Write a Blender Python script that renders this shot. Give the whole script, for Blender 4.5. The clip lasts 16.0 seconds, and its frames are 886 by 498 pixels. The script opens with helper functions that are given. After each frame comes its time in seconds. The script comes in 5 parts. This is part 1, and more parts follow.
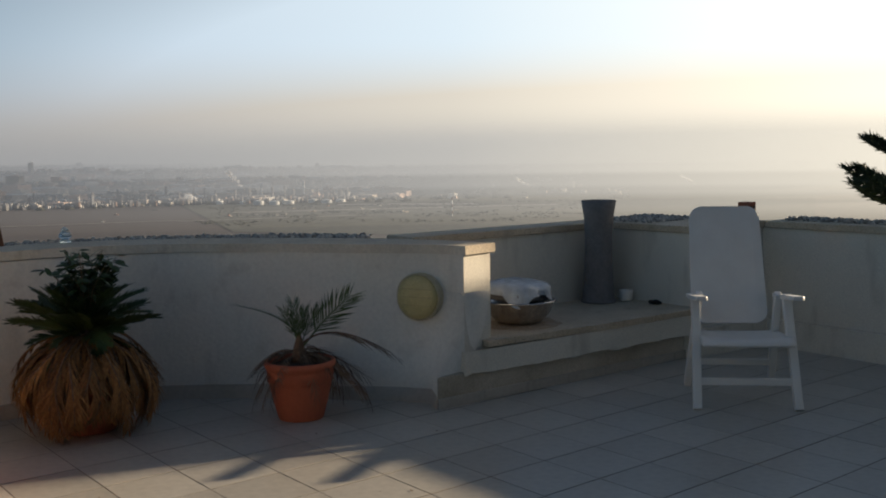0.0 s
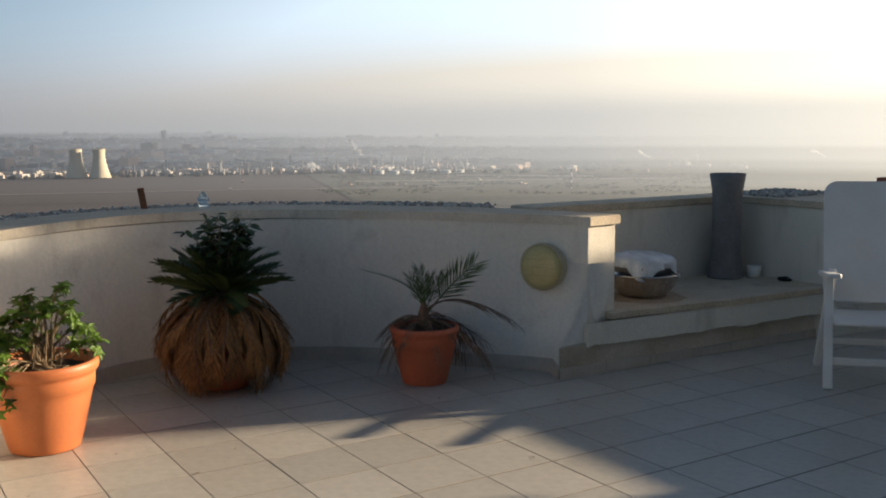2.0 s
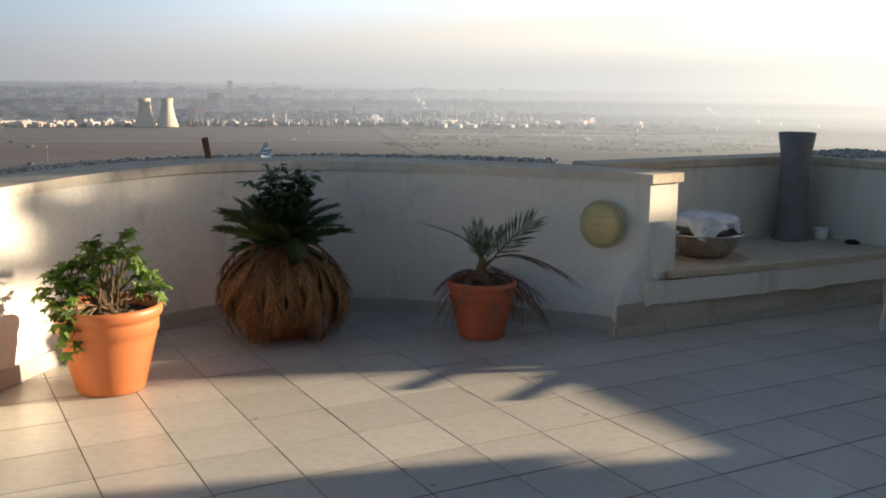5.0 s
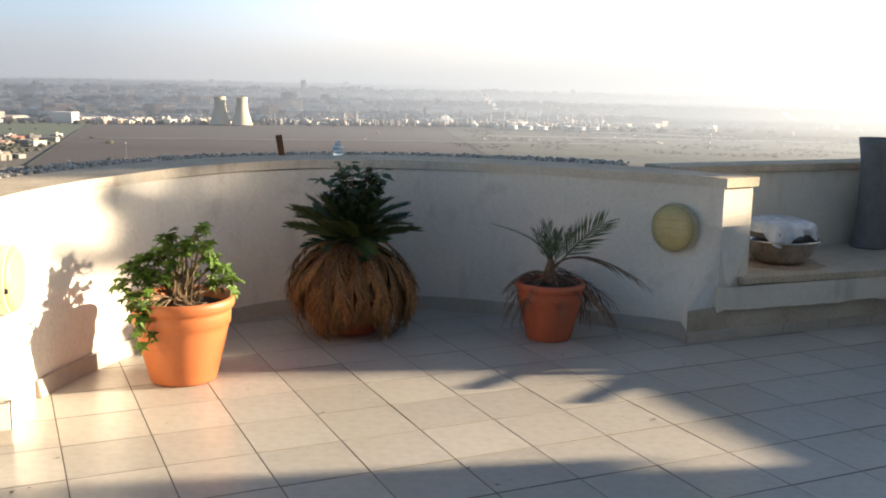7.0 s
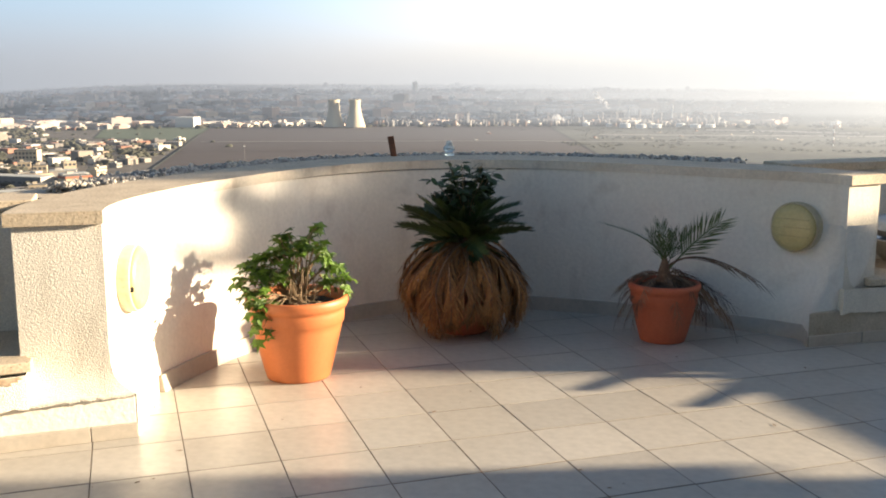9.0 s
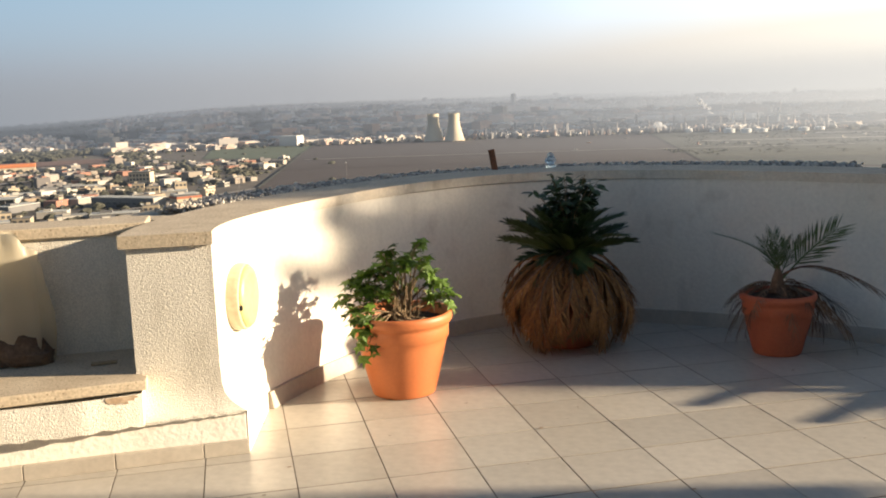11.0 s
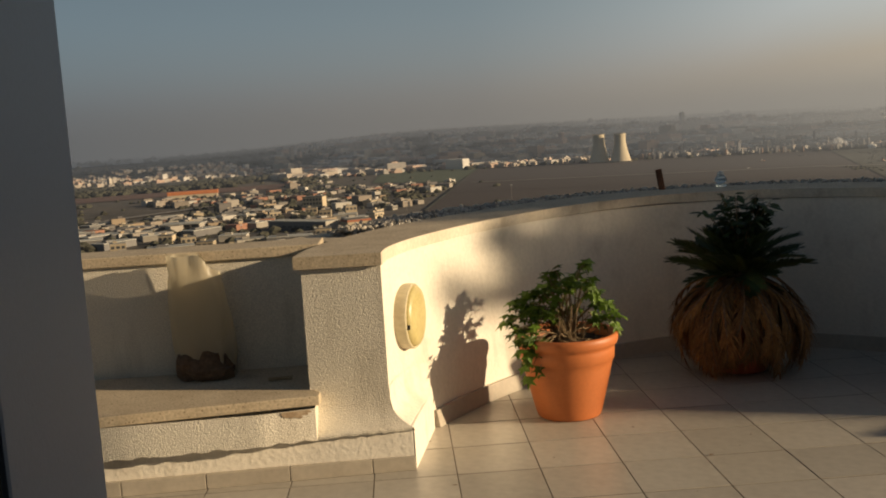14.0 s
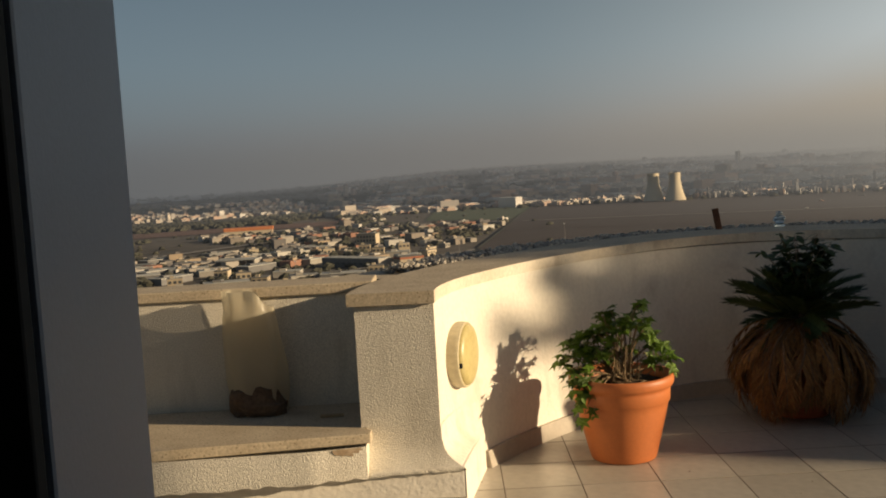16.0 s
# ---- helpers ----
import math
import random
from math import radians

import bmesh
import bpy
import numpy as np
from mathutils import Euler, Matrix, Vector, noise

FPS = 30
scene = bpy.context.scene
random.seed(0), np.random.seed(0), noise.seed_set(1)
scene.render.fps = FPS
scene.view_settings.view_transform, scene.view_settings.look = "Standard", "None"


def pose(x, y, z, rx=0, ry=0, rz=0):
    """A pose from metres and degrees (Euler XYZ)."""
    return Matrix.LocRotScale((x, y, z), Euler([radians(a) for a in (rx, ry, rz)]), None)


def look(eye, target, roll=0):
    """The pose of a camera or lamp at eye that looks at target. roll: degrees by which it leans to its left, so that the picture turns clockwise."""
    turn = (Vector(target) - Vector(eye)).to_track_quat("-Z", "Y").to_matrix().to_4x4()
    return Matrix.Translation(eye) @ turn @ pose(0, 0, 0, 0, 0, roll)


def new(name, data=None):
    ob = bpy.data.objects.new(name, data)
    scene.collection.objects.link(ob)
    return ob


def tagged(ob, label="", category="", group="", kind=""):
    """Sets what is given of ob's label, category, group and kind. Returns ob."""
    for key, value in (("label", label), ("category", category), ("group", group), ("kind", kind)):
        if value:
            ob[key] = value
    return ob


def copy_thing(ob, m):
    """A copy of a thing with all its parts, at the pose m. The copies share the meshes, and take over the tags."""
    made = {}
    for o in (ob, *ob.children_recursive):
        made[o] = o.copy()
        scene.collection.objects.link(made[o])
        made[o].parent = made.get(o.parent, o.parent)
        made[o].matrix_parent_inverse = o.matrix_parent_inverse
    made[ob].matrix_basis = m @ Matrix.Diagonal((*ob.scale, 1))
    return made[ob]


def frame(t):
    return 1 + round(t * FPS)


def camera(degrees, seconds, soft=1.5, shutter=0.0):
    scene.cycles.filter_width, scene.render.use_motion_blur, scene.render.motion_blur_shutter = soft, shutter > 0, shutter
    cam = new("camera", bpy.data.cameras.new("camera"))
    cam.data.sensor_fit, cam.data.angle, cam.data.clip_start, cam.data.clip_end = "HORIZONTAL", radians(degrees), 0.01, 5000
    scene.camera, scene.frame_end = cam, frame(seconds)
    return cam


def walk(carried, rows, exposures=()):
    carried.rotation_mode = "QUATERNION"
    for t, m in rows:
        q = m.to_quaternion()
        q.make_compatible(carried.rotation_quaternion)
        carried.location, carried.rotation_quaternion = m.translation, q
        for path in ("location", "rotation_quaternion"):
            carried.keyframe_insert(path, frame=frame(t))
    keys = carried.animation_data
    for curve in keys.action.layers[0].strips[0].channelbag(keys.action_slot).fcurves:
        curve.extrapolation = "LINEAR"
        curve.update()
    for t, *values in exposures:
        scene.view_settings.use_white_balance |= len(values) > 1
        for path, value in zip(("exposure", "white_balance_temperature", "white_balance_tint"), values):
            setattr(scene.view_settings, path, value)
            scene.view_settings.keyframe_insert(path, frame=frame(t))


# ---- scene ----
cam = camera(48.7, 16.0, 1.9)

PATH = [
    (0, (0.243, -4.073, 1.506), (1.5, -2.528, 1.317), -0.8),
    (0.5, (0.221, -4.09, 1.505), (1.405, -2.491, 1.307), -0.8),
    (1, (0.207, -4.094, 1.504), (1.351, -2.466, 1.302), -0.8),
    (1.5, (0.214, -4.068, 1.499), (1.33, -2.423, 1.286), -0.8),
    (2, (0.18, -4.086, 1.5), (1.238, -2.407, 1.255), -0.3),
    (2.5, (0.18, -4.069, 1.496), (1.212, -2.388, 1.165), 1.9),
    (3, (0.175, -4.076, 1.496), (1.197, -2.39, 1.162), 2.6),
    (3.5, (0.197, -4.086, 1.498), (1.247, -2.42, 1.15), 2.9),
    (4, (0.195, -4.089, 1.502), (1.225, -2.407, 1.174), 1.5),
    (6.5, (0.192, -4.087, 1.495), (1.033, -2.306, 1.151), 1.2),
    (7, (0.185, -4.091, 1.493), (1.006, -2.298, 1.156), 1.0),
    (7.5, (0.193, -4.089, 1.49), (0.966, -2.277, 1.147), 0.7),
    (8, (0.184, -4.092, 1.493), (0.921, -2.263, 1.158), 0.6),
    (8.5, (0.189, -4.091, 1.491), (0.861, -2.237, 1.156), 0.2),
    (9, (0.188, -4.084, 1.49), (0.798, -2.21, 1.152), -0.1),
    (11.5, (0.189, -4.043, 1.496), (0.558, -2.101, 1.191), -2.4),
    (12, (0.19, -4.049, 1.493), (0.505, -2.097, 1.191), -2.5),
    (12.5, (0.1888, -4.07, 1.493), (0.4248, -2.105, 1.204), -2.8),
    (13, (0.1870, -4.067, 1.496), (0.3930, -2.099, 1.205), -3.2),
    (13.5, (0.189, -4.074, 1.496), (0.325, -2.098, 1.221), -3.8),
    (14, (0.1863, -4.069, 1.494), (0.2693, -2.086, 1.245), -3.5),
    (14.5, (0.1860, -4.071, 1.495), (0.2490, -2.085, 1.269), -3.3),
    (15, (0.1890, -4.076, 1.497), (0.1900, -2.086, 1.303), -3.8),
    (15.5, (0.1873, -4.066, 1.498), (0.1773, -2.075, 1.317), -3.5),
    (16, (0.1825, -4.054, 1.494), (0.1635, -2.061, 1.328), -3.3),
]
EXPOSURES = [(0.0, 0.66, 6600, 10), (1.5, 0.88, 6550, 10), (2.5, 1.06, 6550, 10), (3.5, 1.07, 6600, 10), (4.0, 1.10, 6600, 10), (6.5, 1.66, 6550, 10), (9.0, 1.77, 6600, 10), (11.5, 1.07, 6800, 10), (12.0, 0.64, 7350, 10), (12.5, 0.17, 7850, 10), (13.5, 0.06, 7850, 10), (14.5, 0.10, 7750, 10), (16.0, 0.10, 7700, 10)]
walk(cam, [(t, look(eye, target, roll)) for t, eye, target, roll in PATH], EXPOSURES)

# ---- world, sun ----
TO_SUN = Vector((0.940, -0.250, 0.229)).normalized()
SUN_EL = math.asin(TO_SUN.z)
SUN_AZ = math.atan2(TO_SUN.x, TO_SUN.y)
world = bpy.data.worlds.new("world")
scene.world = world
world.use_nodes = True
wn = world.node_tree.nodes
sky = wn.new("ShaderNodeTexSky")
sky.sky_type = "NISHITA"
sky.sun_disc = False
sky.sun_elevation = SUN_EL
sky.sun_rotation = SUN_AZ
sky.altitude = 150
sky.air_density, sky.dust_density, sky.ozone_density = 1.0, 1.6, 2.2
wn["Background"].inputs["Strength"].default_value = 0.051
world.node_tree.links.new(sky.outputs[0], wn["Background"].inputs["Color"])
sun_data = bpy.data.lights.new("sun", "SUN")
sun_data.energy, sun_data.angle, sun_data.color = 5.0, radians(0.8), (1.0, 0.83, 0.61)
sun = new("sun", sun_data)
sun.matrix_world = look(TO_SUN * 40, (0, 0, 0))

# ---- materials ----


def material(name, c1, c2=None, scale=8.0, rough=0.8, bump=0.0, bump_scale=60.0, metal=0.0, fine=0.12, vary=0.0, detail=6.0, contrast=0.5):
    """Two colours mixed by a broad noise, a fine grain, relief, and a tone of its own for each object."""
    m = bpy.data.materials.new(name)
    m.use_nodes = True
    nt = m.node_tree
    b = nt.nodes["Principled BSDF"]
    b.inputs["Roughness"].default_value = rough
    b.inputs["Metallic"].default_value = metal
    co = nt.nodes.new("ShaderNodeTexCoord")
    n1 = nt.nodes.new("ShaderNodeTexNoise")
    n1.inputs["Scale"].default_value, n1.inputs["Detail"].default_value = scale, detail
    nt.links.new(co.outputs["Object"], n1.inputs["Vector"])
    ramp = nt.nodes.new("ShaderNodeMapRange")
    ramp.inputs[1].default_value, ramp.inputs[2].default_value = 0.5 - contrast / 2, 0.5 + contrast / 2
    nt.links.new(n1.outputs[0], ramp.inputs[0])
    mix = nt.nodes.new("ShaderNodeMix")
    mix.data_type = "RGBA"
    mix.inputs[6].default_value, mix.inputs[7].default_value = (*c1, 1), (*(c2 or c1), 1)
    nt.links.new(ramp.outputs[0], mix.inputs[0])
    n2 = nt.nodes.new("ShaderNodeTexNoise")
    n2.inputs["Scale"].default_value, n2.inputs["Detail"].default_value = bump_scale, 4
    nt.links.new(co.outputs["Object"], n2.inputs["Vector"])
    hsv = nt.nodes.new("ShaderNodeHueSaturation")
    val = nt.nodes.new("ShaderNodeMapRange")
    val.inputs[1].default_value, val.inputs[2].default_value = 0.3, 0.7
    val.inputs[3].default_value, val.inputs[4].default_value = 1 - fine, 1 + fine
    nt.links.new(n2.outputs[0], val.inputs[0])
    last = val.outputs[0]
    if vary:
        info = nt.nodes.new("ShaderNodeObjectInfo")
        rnd = nt.nodes.new("ShaderNodeMapRange")
        rnd.inputs[3].default_value, rnd.inputs[4].default_value = 1 - vary, 1 + vary
        nt.links.new(info.outputs["Random"], rnd.inputs[0])
        mul = nt.nodes.new("ShaderNodeMath")
        mul.operation = "MULTIPLY"
        nt.links.new(last, mul.inputs[0])
        nt.links.new(rnd.outputs[0], mul.inputs[1])
        last = mul.outputs[0]
    nt.links.new(last, hsv.inputs["Value"])
    nt.links.new(mix.outputs[2], hsv.inputs["Color"])
    nt.links.new(hsv.outputs[0], b.inputs["Base Color"])
    if bump:
        bp = nt.nodes.new("ShaderNodeBump")
        bp.inputs["Strength"].default_value, bp.inputs["Distance"].default_value = 1.0, bump
        nt.links.new(n2.outputs[0], bp.inputs["Height"])
        nt.links.new(bp.outputs[0], b.inputs["Normal"])
    return m


def island_material(name, colours, rough=0.8):
    """A colour of its own for each loose piece of a joined mesh."""
    m = material(name, colours[0], rough=rough)
    nt = m.node_tree
    geo = nt.nodes.new("ShaderNodeNewGeometry")
    ramp = nt.nodes.new("ShaderNodeValToRGB")
    ramp.color_ramp.interpolation = "CONSTANT"
    while len(ramp.color_ramp.elements) < len(colours):
        ramp.color_ramp.elements.new(1.0)
    for k, c in enumerate(colours):
        ramp.color_ramp.elements[k].position = k / len(colours)
        ramp.color_ramp.elements[k].color = (*c, 1)
    nt.links.new(geo.outputs["Random Per Island"], ramp.inputs[0])
    nt.links.new(ramp.outputs[0], nt.nodes["Principled BSDF"].inputs["Base Color"])
    return m


def through_light(m, amount):
    """Lets light shine through a leaf or a thin sheet."""
    nt = m.node_tree
    b = nt.nodes["Principled BSDF"]
    tr = nt.nodes.new("ShaderNodeBsdfTranslucent")
    mx = nt.nodes.new("ShaderNodeMixShader")
    mx.inputs[0].default_value = amount
    src = b.inputs["Base Color"].links[0].from_socket
    nt.links.new(src, tr.inputs["Color"])
    nt.links.new(b.outputs[0], mx.inputs[1])
    nt.links.new(tr.outputs[0], mx.inputs[2])
    nt.links.new(mx.outputs[0], nt.nodes["Material Output"].inputs["Surface"])
    return m


PLASTER = material("roughcast_plaster", (0.80, 0.745, 0.645), (0.69, 0.635, 0.535), 1.6, 0.95, 0.0048, 165, fine=0.16, contrast=0.6)
SMOOTH = material("painted_plaster", (0.87, 0.82, 0.735), (0.78, 0.725, 0.635), 1.3, 0.9, 0.003, 45, fine=0.05, contrast=0.5)


def drips(m, colour, amount):
    """Faint vertical run marks, stretched along z."""
    nt = m.node_tree
    b = nt.nodes["Principled BSDF"]
    src = b.inputs["Base Color"].links[0].from_socket
    co, mp, nz, mr, mx = [nt.nodes.new(k) for k in ("ShaderNodeTexCoord", "ShaderNodeMapping", "ShaderNodeTexNoise", "ShaderNodeMapRange", "ShaderNodeMix")]
    mp.inputs["Scale"].default_value = (7, 7, 1.7)
    nz.inputs["Scale"].default_value, nz.inputs["Detail"].default_value = 1.0, 8
    mr.inputs[1].default_value, mr.inputs[2].default_value, mr.inputs[4].default_value = 0.56, 0.82, amount
    mx.data_type = "RGBA"
    mx.inputs[7].default_value = (*colour, 1)
    nt.links.new(co.outputs["Object"], mp.inputs[0])
    nt.links.new(mp.outputs[0], nz.inputs["Vector"])
    nt.links.new(nz.outputs[0], mr.inputs[0])
    nt.links.new(mr.outputs[0], mx.inputs[0])
    nt.links.new(src, mx.inputs[6])
    nt.links.new(mx.outputs[2], b.inputs["Base Color"])


def pits(m):
    """Small dark holes in stone."""
    nt = m.node_tree
    b = nt.nodes["Principled BSDF"]
    src = b.inputs["Base Color"].links[0].from_socket
    co, vo, mr, mx = [nt.nodes.new(k) for k in ("ShaderNodeTexCoord", "ShaderNodeTexVoronoi", "ShaderNodeMapRange", "ShaderNodeMix")]
    vo.inputs["Scale"].default_value = 48
    mr.inputs[1].default_value, mr.inputs[2].default_value, mr.inputs[3].default_value, mr.inputs[4].default_value = 0.10, 0.24, 0.75, 0.0
    mx.data_type = "RGBA"
    mx.inputs[7].default_value = (0.15, 0.10, 0.06, 1)
    nt.links.new(co.outputs["Object"], vo.inputs["Vector"])
    nt.links.new(vo.outputs["Distance"], mr.inputs[0])
    nt.links.new(mr.outputs[0], mx.inputs[0])
    nt.links.new(src, mx.inputs[6])
    nt.links.new(mx.outputs[2], b.inputs["Base Color"])


def smudges(m, colour, amount):
    """Sparse blotches of grime and rust with broken edges."""
    nt = m.node_tree
    b = nt.nodes["Principled BSDF"]
    src = b.inputs["Base Color"].links[0].from_socket
    co, big, fine, add, mr, mx = [nt.nodes.new(k) for k in ("ShaderNodeTexCoord", "ShaderNodeTexNoise", "ShaderNodeTexNoise", "ShaderNodeMath", "ShaderNodeMapRange", "ShaderNodeMix")]
    big.inputs["Scale"].default_value, big.inputs["Detail"].default_value = 2.3, 3
    fine.inputs["Scale"].default_value, fine.inputs["Detail"].default_value = 7, 8
    mr.inputs[1].default_value, mr.inputs[2].default_value, mr.inputs[4].default_value = 1.14, 1.36, amount
    mx.data_type = "RGBA"
    mx.inputs[7].default_value = (*colour, 1)
    nt.links.new(co.outputs["Object"], big.inputs["Vector"])
    nt.links.new(co.outputs["Object"], fine.inputs["Vector"])
    nt.links.new(big.outputs[0], add.inputs[0])
    nt.links.new(fine.outputs[0], add.inputs[1])
    nt.links.new(add.outputs[0], mr.inputs[0])
    nt.links.new(mr.outputs[0], mx.inputs[0])
    nt.links.new(src, mx.inputs[6])
    nt.links.new(mx.outputs[2], b.inputs["Base Color"])


smudges(SMOOTH, (0.40, 0.32, 0.24), 0.28)
drips(SMOOTH, (0.30, 0.25, 0.19), 0.30)
drips(PLASTER, (0.24, 0.19, 0.13), 0.45)
COPING = material("stone_coping", (0.60, 0.505, 0.375), (0.46, 0.37, 0.26), 7, 0.8, 0.0016, 90, fine=0.20, contrast=0.6)
pits(COPING)
drips(COPING, (0.20, 0.14, 0.09), 0.4)
LIMED = material("limewashed_stone", (0.80, 0.73, 0.62), (0.60, 0.52, 0.41), 3.5, 0.9, 0.002, 60, fine=0.10, contrast=0.5)
drips(LIMED, (0.26, 0.18, 0.11), 0.6)
TILE = material("floor_tile", (0.535, 0.495, 0.43), (0.41, 0.372, 0.318), 2.6, 0.31, 0.0006, 25, fine=0.08, vary=0.08, contrast=0.6)
TILE.node_tree.nodes["Principled BSDF"].inputs["Specular IOR Level"].default_value = 0.42
GROUT = material("grout", (0.13, 0.10, 0.08), (0.20, 0.16, 0.13), 6, 0.95)
PLINTH = material("dirty_plinth", (0.66, 0.59, 0.48), (0.34, 0.28, 0.20), 3.2, 0.95, 0.003, 90, fine=0.14, contrast=0.7)
RUST_STAIN = material("rust_stain", (0.33, 0.22, 0.13), (0.45, 0.375, 0.285), 14, 0.85, fine=0.25)
SKIRT = material("skirting_tile", (0.50, 0.45, 0.38), (0.40, 0.35, 0.29), 5, 0.5, 0.0006, 40, fine=0.08, vary=0.05)
TERRACOTTA = material("terracotta_plastic", (0.60, 0.19, 0.065), (0.53, 0.155, 0.05), 4, 0.5, 0.0004, 60, fine=0.04)
TERRACOTTA_OLD = material("faded_terracotta", (0.52, 0.13, 0.06), (0.44, 0.11, 0.05), 5, 0.6, 0.0006, 50, fine=0.06)
SOIL = material("potting_soil", (0.035, 0.024, 0.016), (0.09, 0.065, 0.045), 40, 1.0, 0.02, 90, fine=0.3)
LEAF = through_light(material("ivy_leaf", (0.060, 0.125, 0.018), (0.145, 0.235, 0.028), 25, 0.42, 0.001, 120, vary=0.5), 0.3)
SAGO = through_light(material("sago_leaf", (0.036, 0.060, 0.018), (0.065, 0.095, 0.028), 20, 0.45, fine=0.2, vary=0.25), 0.12)
DATE = through_light(material("palm_leaf", (0.055, 0.088, 0.028), (0.095, 0.125, 0.042), 25, 0.5, fine=0.2, vary=0.25), 0.15)
DRY = material("dry_frond", (0.34, 0.168, 0.058), (0.20, 0.095, 0.034), 14, 0.95, fine=0.3, vary=0.35)
DRY_DARK = material("withered_frond", (0.15, 0.085, 0.05), (0.22, 0.14, 0.085), 14, 0.9, fine=0.3, vary=0.3)
STEM = material("dry_stem", (0.30, 0.22, 0.13), (0.18, 0.12, 0.07), 30, 0.9, fine=0.3, vary=0.3)
BARK = material("bark", (0.09, 0.065, 0.045), (0.05, 0.036, 0.026), 12, 0.95, 0.02, 60, fine=0.3)
NEEDLE = material("pine_needles", (0.025, 0.042, 0.018), (0.045, 0.065, 0.025), 6, 0.7, fine=0.3, vary=0.2)
WHITE_PLASTIC = material("white_plastic", (0.83, 0.80, 0.75), (0.75, 0.71, 0.66), 5, 0.4, 0.0003, 200, fine=0.03)
LAMP_LENS = material("yellowed_lens", (0.62, 0.53, 0.26), (0.52, 0.43, 0.19), 9, 0.35, 0.001, 60, fine=0.08)
LAMP_RIM = material("lamp_rim", (0.60, 0.53, 0.36), (0.48, 0.41, 0.27), 12, 0.5, fine=0.1)
PIPE = material("grey_flue", (0.22, 0.205, 0.20), (0.16, 0.15, 0.145), 8, 0.7, 0.002, 40, fine=0.12)
STEEL = material("stainless_steel", (0.66, 0.65, 0.63), (0.50, 0.48, 0.45), 10, 0.26, 0.0008, 30, metal=1.0, fine=0.15)
WRAP = material("plastic_wrap", (0.66, 0.70, 0.74), (0.48, 0.52, 0.56), 14, 0.16, 0.01, 25, fine=0.1)
RUST = material("rusted_iron", (0.24, 0.10, 0.05), (0.14, 0.06, 0.035), 40, 0.9, 0.002, 120, fine=0.25)
GRAVEL = island_material("gravel", [(0.40, 0.36, 0.31), (0.55, 0.50, 0.43), (0.26, 0.235, 0.205), (0.66, 0.60, 0.52), (0.44, 0.40, 0.345), (0.33, 0.30, 0.265)], 0.9)
BRICK = material("fired_clay", (0.36, 0.13, 0.07), (0.28, 0.10, 0.06), 20, 0.9, 0.002, 90, fine=0.15)
ALUMINIUM = material("grey_aluminium", (0.31, 0.375, 0.48), (0.28, 0.34, 0.44), 3, 0.5, 0.0002, 300, fine=0.03)
MATT_BLACK = material("matt_black", (0.012, 0.012, 0.012), None, 10, 0.8)
ROOM = material("interior_paint", (0.55, 0.53, 0.50), (0.50, 0.48, 0.45), 2, 0.9)
EARTH = material("dry_earth", (0.058, 0.050, 0.041), (0.112, 0.094, 0.074), 0.004, 1.0, bump_scale=0.03, fine=0.35)
FIELD = material("ploughed_field", (0.034, 0.023, 0.023), (0.044, 0.031, 0.029), 0.006, 1.0, bump_scale=0.05, fine=0.08)
GREEN_FIELD = material("green_field", (0.050, 0.074, 0.036), (0.066, 0.088, 0.044), 0.008, 1.0, bump_scale=0.05, fine=0.1)
STRIP = material("strip_land", (0.038, 0.042, 0.030), (0.072, 0.072, 0.054), 0.012, 1.0, bump_scale=0.05, fine=0.35)
RED_EARTH = material("red_earth", (0.11, 0.055, 0.042), (0.16, 0.085, 0.06), 0.01, 1.0, bump_scale=0.05, fine=0.2)
SCRUB = material("far_scrub", (0.050, 0.052, 0.036), (0.078, 0.074, 0.052), 0.02, 1.0, bump_scale=0.1, fine=0.2)
CONCRETE = material("tower_concrete", (0.62, 0.54, 0.40), (0.55, 0.47, 0.35), 0.03, 0.9, bump_scale=0.1, fine=0.05)
TANK = material("tank_white", (0.75, 0.75, 0.73), (0.62, 0.62, 0.60), 0.05, 0.6)
STACK = material("stack_metal", (0.16, 0.15, 0.15), (0.24, 0.22, 0.21), 0.05, 0.7)
ROAD = material("pale_road", (0.28, 0.25, 0.22), (0.22, 0.20, 0.18), 0.02, 0.9)
SEA = material("sea_water", (0.03, 0.05, 0.075), (0.035, 0.06, 0.085), 0.002, 0.25)
HOUSES = island_material("far_walls", [(0.34, 0.30, 0.255), (0.26, 0.22, 0.18), (0.50, 0.47, 0.42), (0.18, 0.165, 0.15), (0.34, 0.26, 0.18), (0.13, 0.12, 0.115), (0.40, 0.36, 0.31), (0.30, 0.15, 0.10)])
WALL_A = material("pale_render", (0.43, 0.395, 0.34), (0.35, 0.32, 0.28), 0.1, 0.9, vary=0.25)
WALL_B = material("sand_render", (0.46, 0.38, 0.27), (0.40, 0.33, 0.24), 0.1, 0.9, vary=0.25)
ROOF_A = material("flat_roof", (0.24, 0.23, 0.21), (0.16, 0.155, 0.145), 0.1, 0.9, vary=0.4)
ROOF_B = material("orange_roof", (0.62, 0.21, 0.07), (0.55, 0.18, 0.06), 0.05, 0.8)
WINDOW_DARK = material("far_window", (0.05, 0.055, 0.06), None, 1, 0.3)
STEAM = through_light(material("steam", (0.9, 0.9, 0.9), None, 0.1, 1.0), 0.6)
nt = STEAM.node_tree
last = nt.nodes["Material Output"].inputs["Surface"].links[0].from_socket
clear, thin = nt.nodes.new("ShaderNodeBsdfTransparent"), nt.nodes.new("ShaderNodeMixShader")
thin.inputs[0].default_value = 0.62
nt.links.new(last, thin.inputs[1])
nt.links.new(clear.outputs[0], thin.inputs[2])
